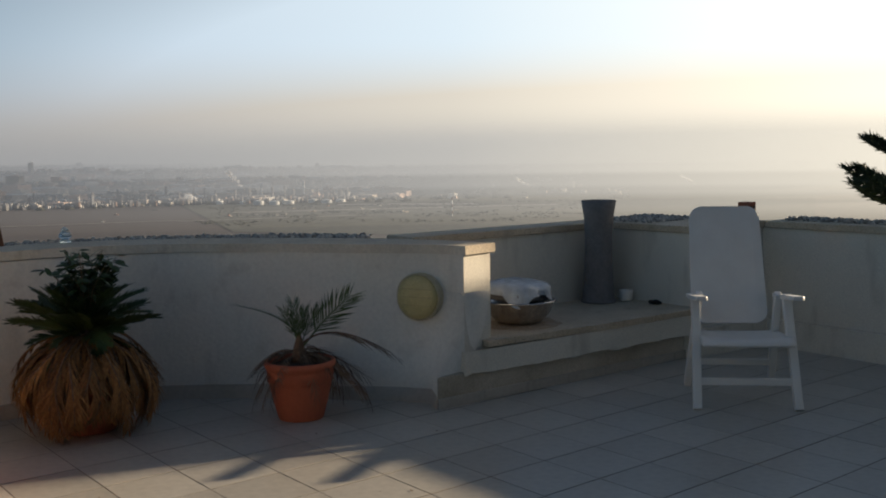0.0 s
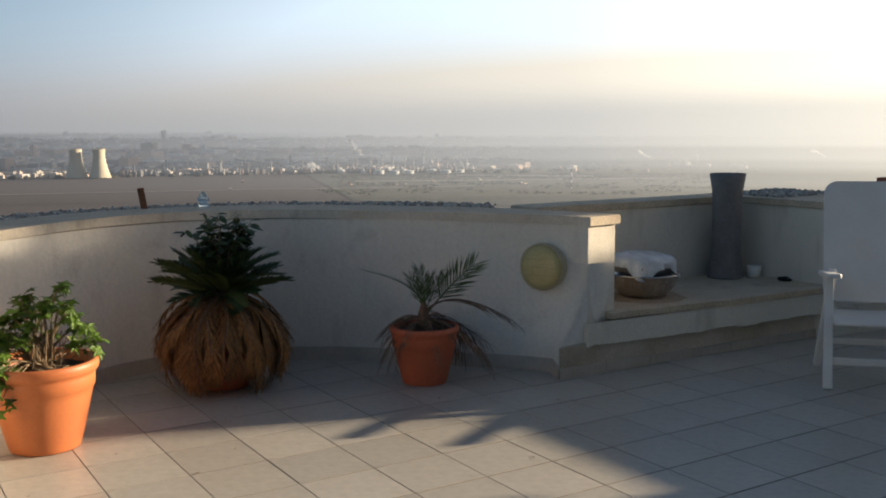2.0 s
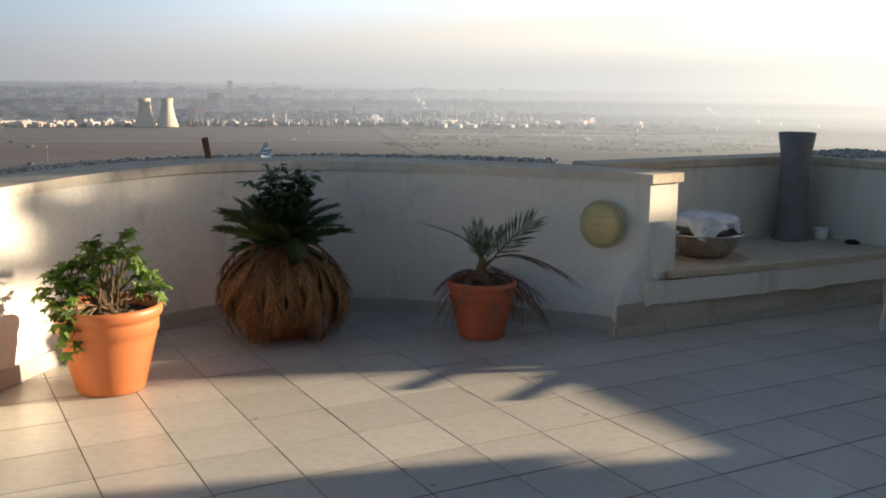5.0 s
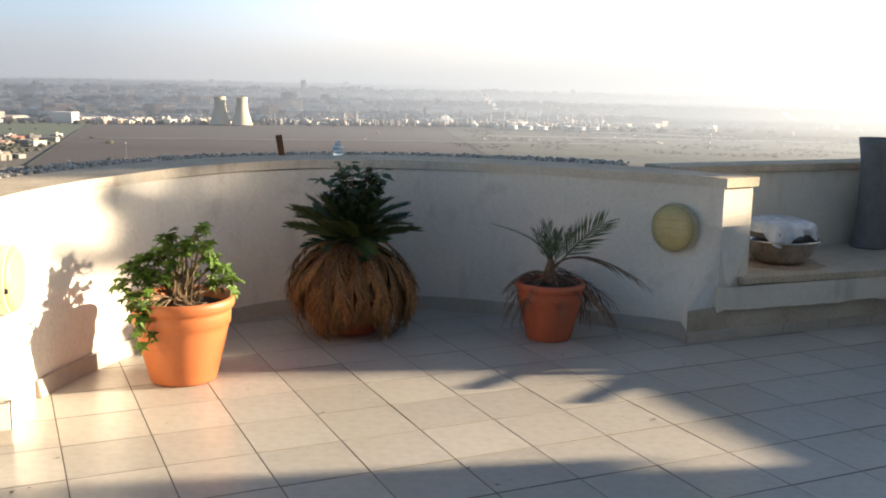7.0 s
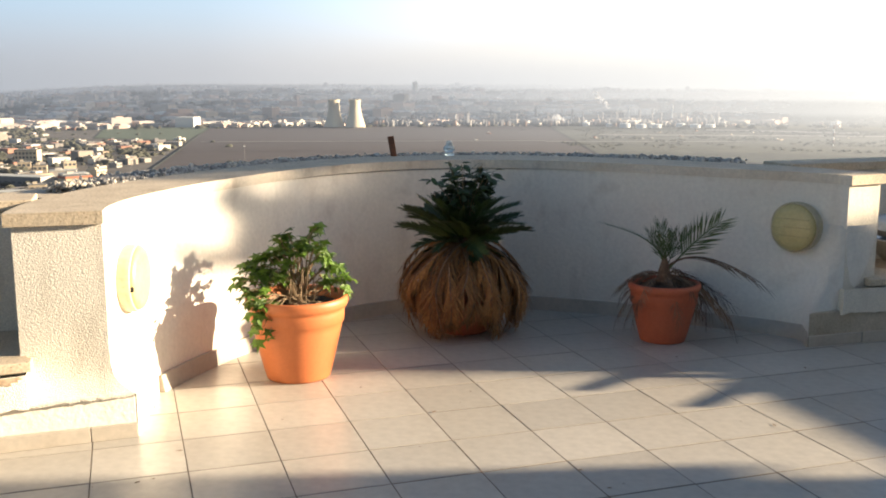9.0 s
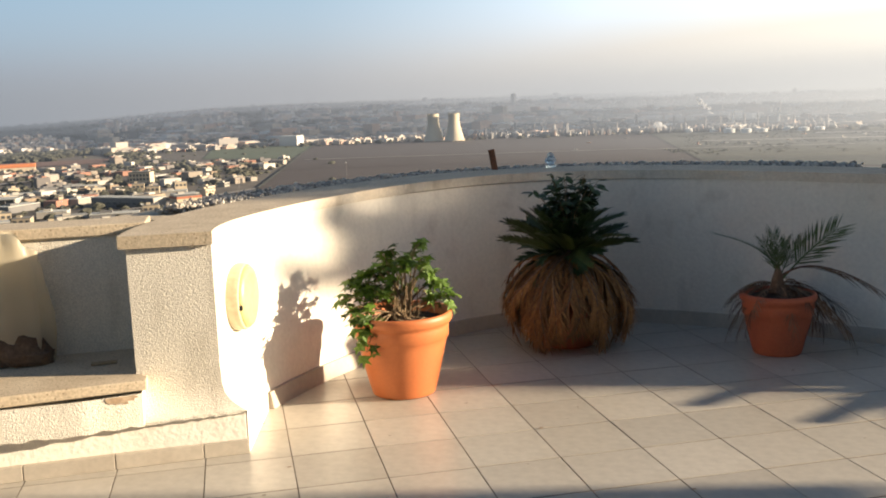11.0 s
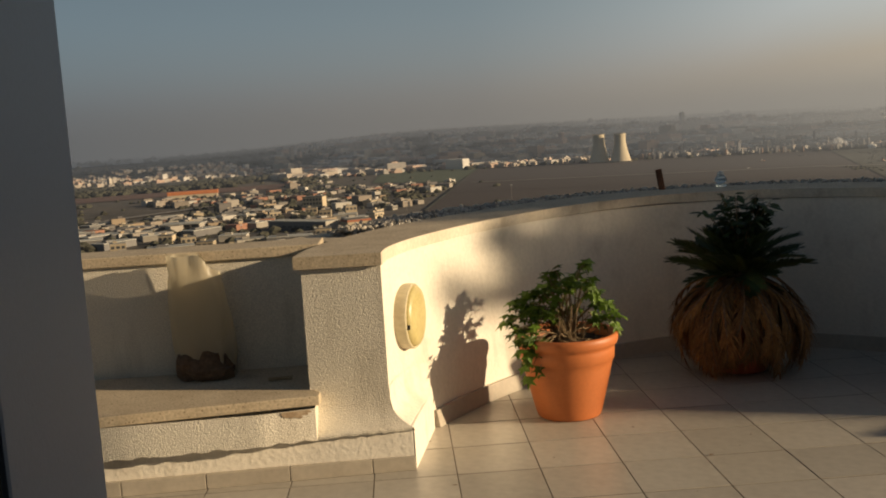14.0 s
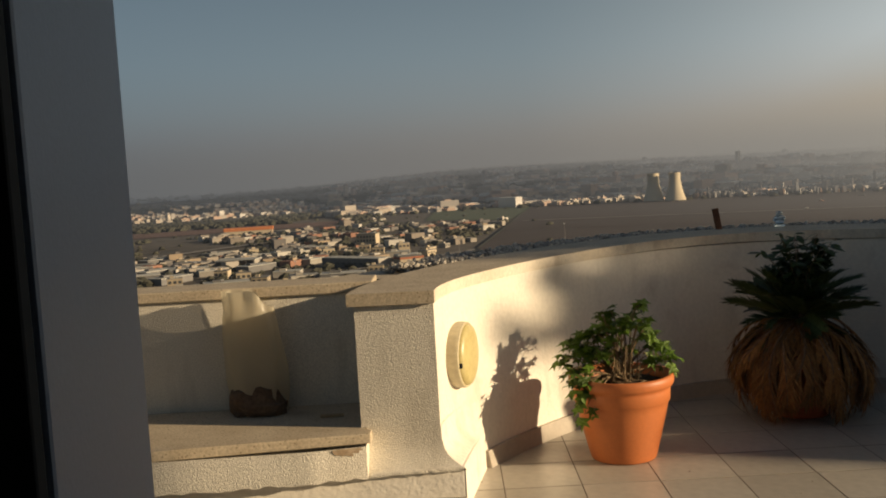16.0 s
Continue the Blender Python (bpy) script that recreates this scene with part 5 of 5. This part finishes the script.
tray = thing("wrapped_tray", pose(4.80, 0.73, 0.540, 3, 2, 10), "flat tray wrapped in crumpled clear plastic on the bowl", "tray")
bm = bmesh.new()
rings = []
for off, z in ((0.02, 0.128), (0.30, 0.126), (0.62, 0.120), (0.86, 0.108), (0.97, 0.088), (1.0, 0.066), (1.02, 0.036), (1.03, 0.012)):
    ring = []
    for k in range(72):
        a = 2 * math.pi * k / 72
        sq = (abs(math.cos(a)) ** 3.2 + abs(math.sin(a)) ** 3.2) ** (-1 / 3.2)
        q = Vector((0.232 * off * sq * math.cos(a), 0.185 * off * sq * math.sin(a), z))
        fringe = max(0.0, (0.080 - z) / 0.068)
        q += Vector((noise.noise(q * 13), noise.noise(q * 13 + Vector((9, 0, 0))), noise.noise(q * 10 + Vector((0, 9, 0))))) * (0.010 + 0.016 * min(max(fringe, 0), 1))
        corner = max(0, abs(math.sin(2 * a)) - 0.55) / 0.45
        q.z -= 0.040 * corner * min(max(fringe, 0), 1) - 0.022 * (1 - corner) * min(max(fringe, 0), 1)
        q += q.xy.normalized().to_3d() * (0.010 * math.sin(a * 17) * min(max(fringe, 0), 1))
        ring.append(bm.verts.new(q))
    rings.append(ring)
bm.faces.new(rings[0])
for a, b in zip(rings, rings[1:]):
    for k in range(72):
        bm.faces.new((a[k], b[k], b[(k + 1) % 72], a[(k + 1) % 72]))
bmesh.ops.recalc_face_normals(bm, faces=bm.faces)
part("wrap", bm, WRAP, tray, "crumpled clear plastic wrap with hanging corners", True)
part("tray_base", box(-0.20, 0.20, -0.15, 0.15, -0.01, 0.06, 0.02), STACK, tray, "dark tray bottom")
cup = thing("cup", pose(6.10, 0.88, 0.367), "small grey plaster-splashed cup on the stone sill", "cup")
part("cup_body", lathe([(0.001, 0.0), (0.042, 0.0), (0.047, 0.01), (0.055, 0.085), (0.05, 0.085), (0.043, 0.015), (0.001, 0.012)], 24), SMOOTH, cup, "", True)
lump = bmesh.new()
bmesh.ops.create_icosphere(lump, subdivisions=2, radius=0.05)
for v in lump.verts:
    v.co *= 1 + 0.5 * noise.noise(v.co * 25)
    v.co.z = max(v.co.z * 0.4 + 0.014, 0)
tagged(part("rag", lump, MATT_BLACK, None, "", True, pose(6.13, 0.62, 0.367)), "small crumpled black rag on the stone sill", "rag")

# ---- the plastic sack on the other bench ----
SACK = bpy.data.materials.new("thin_plastic_sack")
SACK.use_nodes = True
nt = SACK.node_tree
b = nt.nodes["Principled BSDF"]
b.inputs["Base Color"].default_value, b.inputs["Roughness"].default_value = (0.74, 0.67, 0.52, 1), 0.30
tl, tp = nt.nodes.new("ShaderNodeBsdfTranslucent"), nt.nodes.new("ShaderNodeBsdfTransparent")
tl.inputs["Color"].default_value = (0.72, 0.64, 0.47, 1)
m1, m2 = nt.nodes.new("ShaderNodeMixShader"), nt.nodes.new("ShaderNodeMixShader")
m1.inputs[0].default_value, m2.inputs[0].default_value = 0.55, 0.20
nt.links.new(b.outputs[0], m1.inputs[1])
nt.links.new(tl.outputs[0], m1.inputs[2])
nt.links.new(m1.outputs[0], m2.inputs[1])
nt.links.new(tp.outputs[0], m2.inputs[2])
nt.links.new(m2.outputs[0], nt.nodes["Material Output"].inputs["Surface"])
sack = thing("plastic_sack", pose(-0.782, 0.566, 0.367, 0, 0, 4), "tall thin clear plastic sack with rubble in its bottom", "sack")
bm = bmesh.new()
rings = []
for j in range(25):
    v = j / 24
    ring = []
    for i in range(40):
        a = 2 * math.pi * i / 40
        w = 0.122 * (1 - 0.06 * v) + 0.02 * math.sin(v * 3)
        fold = 1 + 0.24 * noise.noise((math.cos(a) * 2.2, math.sin(a) * 2.2, v * 2.0)) + 0.10 * math.sin(a * 7 + v * 4) * (0.3 + v) * 0.8 + 0.05 * noise.noise((math.cos(a) * 6, math.sin(a) * 6, v * 9.0))
        z = 0.60 * v * (1 + 0.05 * noise.noise((math.cos(a), math.sin(a), 5)) * v) - (0.10 * smoothstep(0.0, 1, math.cos(a)) * smoothstep(0.7, 1, v))
        ring.append(bm.verts.new((w * fold * math.cos(a) - 0.02 * v, 0.55 * w * fold * math.sin(a) * (1 - 0.35 * v), z)))
    rings.append(ring)
for a, c in zip(rings, rings[1:]):
    for i in range(40):
        bm.faces.new((a[i], a[(i + 1) % 40], c[(i + 1) % 40], c[i]))
part("sack_skin", bm, SACK, sack, "", True)
bm = bmesh.new()
bmesh.ops.create_icosphere(bm, subdivisions=3, radius=0.146)
for v in bm.verts:
    v.co *= 0.94 + 0.22 * noise.noise(v.co * 11) + 0.16 * noise.noise(v.co * 34)
    v.co.x = v.co.x * 1.06 + 0.006
    v.co.y *= 0.72
    v.co.z = max(v.co.z * 0.85, -0.055) + 0.055 - 0.25 * max(v.co.x, 0) * (v.co.z > 0)
part("rubble", bm, DRY_DARK, sack, "dark rubble and soil")
OFFCUT = material("sawn_wood", (0.42, 0.31, 0.19), (0.33, 0.24, 0.14), 20, 0.8)
stick = thing("wood_offcut", pose(-0.42, 0.42, 0.369, 0, 0, 4), "thin wooden offcut on the stone sill", "offcut")
part("wood", box(-0.055, 0.055, -0.012, 0.012, 0, 0.012, 0.002), OFFCUT, stick)

# ---- on the parapet ----
rod = thing("iron_stub", pose(*bay_point(-2.2, 0.40), 0.955, 0, -9, 0), "short rusted iron stub in the gravel", "iron bar")
part("bar", box(-0.02, 0.02, -0.012, 0.012, 0, 0.17, 0.003), RUST, rod)
part("bolt", lathe([(0.001, -0.02), (0.008, -0.02), (0.008, 0.02), (0.001, 0.02)], 10), RUST, rod, "", False, pose(0, 0, 0.14, 90, 0, 0))
GLASS = bpy.data.materials.new("clear_glass")
GLASS.use_nodes = True
g = GLASS.node_tree.nodes["Principled BSDF"]
g.inputs["Base Color"].default_value, g.inputs["Roughness"].default_value, g.inputs["Transmission Weight"].default_value = (0.80, 0.92, 0.97, 1), 0.12, 0.75
jar = thing("glass_ornament", pose(*bay_point(7.2, 0.36), 0.98), "small clear faceted glass ornament on the parapet", "ornament")
part("base", lathe([(0.001, 0.0), (0.034, 0.0), (0.036, 0.02), (0.022, 0.03)], 9), GLASS, jar)
part("body", lathe([(0.022, 0.03), (0.042, 0.045), (0.038, 0.065), (0.020, 0.08), (0.026, 0.09), (0.014, 0.105), (0.001, 0.108)], 9), GLASS, jar)
blk = thing("clay_block", pose(7.16, 0.52, 0.967, 0, 0, 12), "red-brown hollow clay block on the pier", "brick")
bm = box(-0.065, 0.065, -0.05, 0.05, 0, 0.135, 0.004)
part("block", bm, BRICK, blk)
# black plates on the solid face paint in the shade of the hollows
for k in (-1, 1):
    part("core", box(k * 0.03 - 0.02, k * 0.03 + 0.02, -0.053, -0.049, 0.03, 0.105, 0.001), MATT_BLACK, blk, "black plate standing in for a dark hollow")

# ---- gravel on the ledge ----


def stone_mesh(seed):
    bm = bmesh.new()
    bmesh.ops.create_icosphere(bm, subdivisions=1, radius=1)
    for v in bm.verts:
        v.co *= 0.8 + 0.5 * noise.noise(v.co * 0.9 + Vector((seed * 7, 0, 0)))
        v.co.z *= 0.65
    return bm


STONE = material("pebble", (0.66, 0.62, 0.56), (0.46, 0.43, 0.39), 1.5, 0.9, 0.05, 8, fine=0.15, vary=0.4)
stones = [mesh_of(stone_mesh(s), "stone", STONE) for s in range(6)]
bed = bpy.data.objects["gravel_bed"]
rnd = random.Random(31)
for k in range(300):
    d = -61 + 30 * rnd.random()
    off = 0.41 + 0.24 * rnd.random() ** 1.4
    s = rnd.uniform(0.010, 0.025)
    ob = part("stone", rnd.choice(stones), STONE, bed)
    ob.matrix_basis = Matrix.Translation((*bay_point(d, off), 0.93 + rnd.uniform(0.006, 0.032))) @ Euler((rnd.uniform(0, 6), rnd.uniform(-0.5, 0.5), rnd.uniform(0, 6))).to_matrix().to_4x4() @ Matrix.Scale(s, 4)


def gravel(name, count, place, parent, z, seed, heap=0.06):
    r = random.Random(seed)
    shapes = []
    for s in range(6):
        b = bmesh.new()
        bmesh.ops.create_icosphere(b, subdivisions=1, radius=1)
        shapes.append(([v.co * (0.8 + 0.5 * noise.noise(v.co * 0.9 + Vector((s * 5 + 2, 0, 0)))) for v in b.verts], [[v.index for v in f.verts] for f in b.faces]))
        b.free()
    verts, faces = [], []
    for k in range(count):
        x, y, h = place(r)
        sc = r.uniform(0.008, 0.021)
        rot = Euler((r.uniform(0, 6), r.uniform(0, 6), r.uniform(0, 6))).to_matrix()
        vs, fs = r.choice(shapes)
        o = Vector((x, y, z + h * r.random() + 0.008))
        n = len(verts)
        verts += [o + rot @ (v * sc) for v in vs]
        faces += [[n + i for i in f] for f in fs]
    me = bpy.data.meshes.new(name)
    me.from_pydata(verts, [], faces)
    me.materials.append(GRAVEL)
    ob = new(name, me)
    ob.parent = parent
    return tagged(ob, "", "", "", "stuff")


gravel("gravel", 5200, lambda r: (*bay_point(r.uniform(-61, 56), 0.41 + 0.36 * r.random()), 0.040), bed, 0.93, 3)
gravel("gravel", 700, lambda r: (r.uniform(6.25, 7.0), r.uniform(0.80, 1.42), 0.012), bpy.data.objects["coping_pier"], 0.957, 4)
gravel("gravel", 900, lambda r: (r.uniform(7.16, 7.45), r.uniform(-1.8, 0.2), 0.018), bpy.data.objects["coping_east"], 0.957, 5)

# ---- the tall conifer beyond the side wall ----


def conifer_branch():
    """A flat spray one unit long: an axis with side twigs, all set with short upturned needles."""
    r = random.Random(2)
    bm = bmesh.new()
    axis = lambda u: Vector((u, 0, -0.12 * u + 0.20 * u ** 3))
    tube([axis(k / 8) for k in range(9)], 0.016, 5, 0.3, bm)

    def needles(a, b, n, ln):
        d = (b - a)
        side = d.cross(Vector((0, 0, 1))).normalized()
        for k in range(n):
            p = a + d * r.random()
            q = (d.normalized() * r.uniform(0.3, 1.0) + side * r.uniform(-1, 1) + Vector((0, 0, r.uniform(-0.25, 1.0)))).normalized() * ln * r.uniform(0.6, 1.2)
            w = q.cross(Vector((r.uniform(-1, 1), r.uniform(-1, 1), r.uniform(-1, 1)))).normalized() * 0.006
            v = [bm.verts.new(x) for x in (p - w, p + w, p + q)]
            bm.faces.new(v)

    for k in range(18):
        u = 0.12 + 0.86 * k / 17
        p = axis(u)
        ln = 0.34 * (1.05 - u) ** 0.75 + 0.06
        for s in (-1, 1):
            e = p + Vector((math.cos(radians(48)) * ln, s * math.sin(radians(48)) * ln, 0.05 * ln))
            tube([p, (p + e) / 2 + Vector((0, 0, -0.02)), e], 0.013, 4, 0.5, bm)
            needles(p, e, 60, 0.055)
    needles(axis(0.2), axis(0.6), 60, 0.055)
    needles(axis(0.6), axis(1.0), 90, 0.055)
    me = bpy.data.meshes.new("branch")
    bm.to_mesh(me)
    bm.free()
    me.materials.append(NEEDLE)
    return me


branch = conifer_branch()
PINE = (12.65, 0.02)
pine = thing("conifer", pose(*PINE, -7.0), "tall dark conifer with tiers of upturned sprays behind the parapet", "tree")
part("trunk", tube([(0, 0, -1), (0.02, 0, 3), (0, 0.02, 7), (0.0, 0, 9.5), (0, 0, 11.2)], 0.20, 12, 0.12), BARK, pine, "", True)
BRANCH_ORDER = random.Random(6)


def tiers(ob, z0, z1, step, length, first, n=7, loose=0.03, rnd=None):
    """Whorls of branches up the trunk; length gives a branch's reach at a height."""
    rnd = rnd or BRANCH_ORDER
    z, tier = z0, 0
    while z < z1:
        for k in range(n):
            a = 360 * (k + (0.5 if tier % 2 else 0)) / n + first + rnd.uniform(-4, 4)
            part("branch", branch, NEEDLE, ob, "", False, aim(Vector((0, 0, z + rnd.uniform(-loose, loose))), a, 4 + rnd.uniform(-70, 70) * loose, length(z) * rnd.uniform(0.96 - loose, 1.04 + loose)))
        z += step
        tier += 1


tiers(pine, 4.2, 6.9, 0.45, lambda z: 2.7, 98)
tiers(pine, 7.83, 9.0, 0.42, lambda z: max(2.42 - 0.9 * (z - 7.8), 0.3), 98)
tiers(pine, 9.09, 10.6, 0.34, lambda z: max(2.42 - 0.9 * (z - 7.8), 0.3), 98, 9, 0.13, random.Random(14))
for _ in range(112):
    BRANCH_ORDER.random()
# unseen tree, added to cast the tree shade on the bay wall
shade = thing("conifer", pose(16.5, -1.35, -7.0), "unseen dark conifer added to shade the bay wall", "tree")
part("trunk", tube([(0, 0, -1), (0.02, 0, 3), (0, 0.02, 7), (0.0, 0, 11), (0, 0, 14.2)], 0.22, 12, 0.12), BARK, shade, "", True)
# shorter in one band, so that a patch of sun gets through
reach = lambda z: 1.25 if 10.43 < z < 10.85 else 1.95 if z < 11.0 else max(1.95 - 0.42 * (z - 11.0), 0.2)
tiers(shade, 3.62, 14.0, 0.36, reach, 40, 9, 0.12)
tiers(shade, 9.55, 10.3, 0.36, reach, 18, 8, 0.12)

# ---- litter on the tiles ----
rnd = random.Random(77)
bit = bmesh.new()
vs = [bit.verts.new(c) for c in ((0, 0, 0.001), (0.35, 0.22, 0.12), (0.8, 0.15, 0.05), (1.0, 0, 0.16), (0.75, -0.2, 0.03), (0.3, -0.18, 0.1), (0.5, 0, 0.0))]
for a, b in ((0, 1), (1, 2), (2, 3), (3, 4), (4, 5), (5, 0)):
    bit.faces.new((vs[a], vs[b], vs[6]))
bit_mesh = bpy.data.meshes.new("dry_leaf")
bit.to_mesh(bit_mesh)
bit.free()
bit_mesh.materials.append(DRY_DARK)
for k in range(26):
    x, y = rnd.uniform(-0.2, 3.6), rnd.uniform(-1.2, 0.5)
    ob = new("dry_leaf", bit_mesh)
    ob.matrix_basis = pose(x, y, 0.0012, 0, 0, rnd.uniform(0, 360)) @ Matrix.Scale(rnd.uniform(0.010, 0.026), 4)
    tagged(ob, "small dry brown leaf fallen on the tiles", "leaf", "fallen leaves")

# ---- floor ----
TS = 0.36
setting("floor", box(-4.3, 7.1, -8.1, 2.2, -0.30, -0.0022), GROUT, "terrace floor laid with square beige ceramic tiles", "floor")
floor_ob = bpy.data.objects["floor"]


def tile_mesh():
    bm = box(0.0026, TS - 0.0026, 0.0042, TS - 0.0042, -0.02, 0.0, 0.0005, None, 1)
    return mesh_of(bm, "tile", TILE)


tile_data = tile_mesh()
rest = bmesh.new()
for i in range(-12, 20):
    for j in range(-22, 6):
        near = -3 <= i < 17 and -5 <= j < 5
        if near:
            ob = new("tile", tile_data)
            ob.parent = floor_ob
            ob.matrix_basis = pose(i * TS, j * TS, random.uniform(-0.0008, 0.0002), random.uniform(-0.1, 0.1), random.uniform(-0.1, 0.1), 0)
        else:
            add_box(rest, i * TS + 0.0025, (i + 1) * TS - 0.0025, j * TS + 0.0040, (j + 1) * TS - 0.0040, -0.02, 0.0)
tagged(part("tile_field", rest, TILE, floor_ob), "", "", "", "stuff")
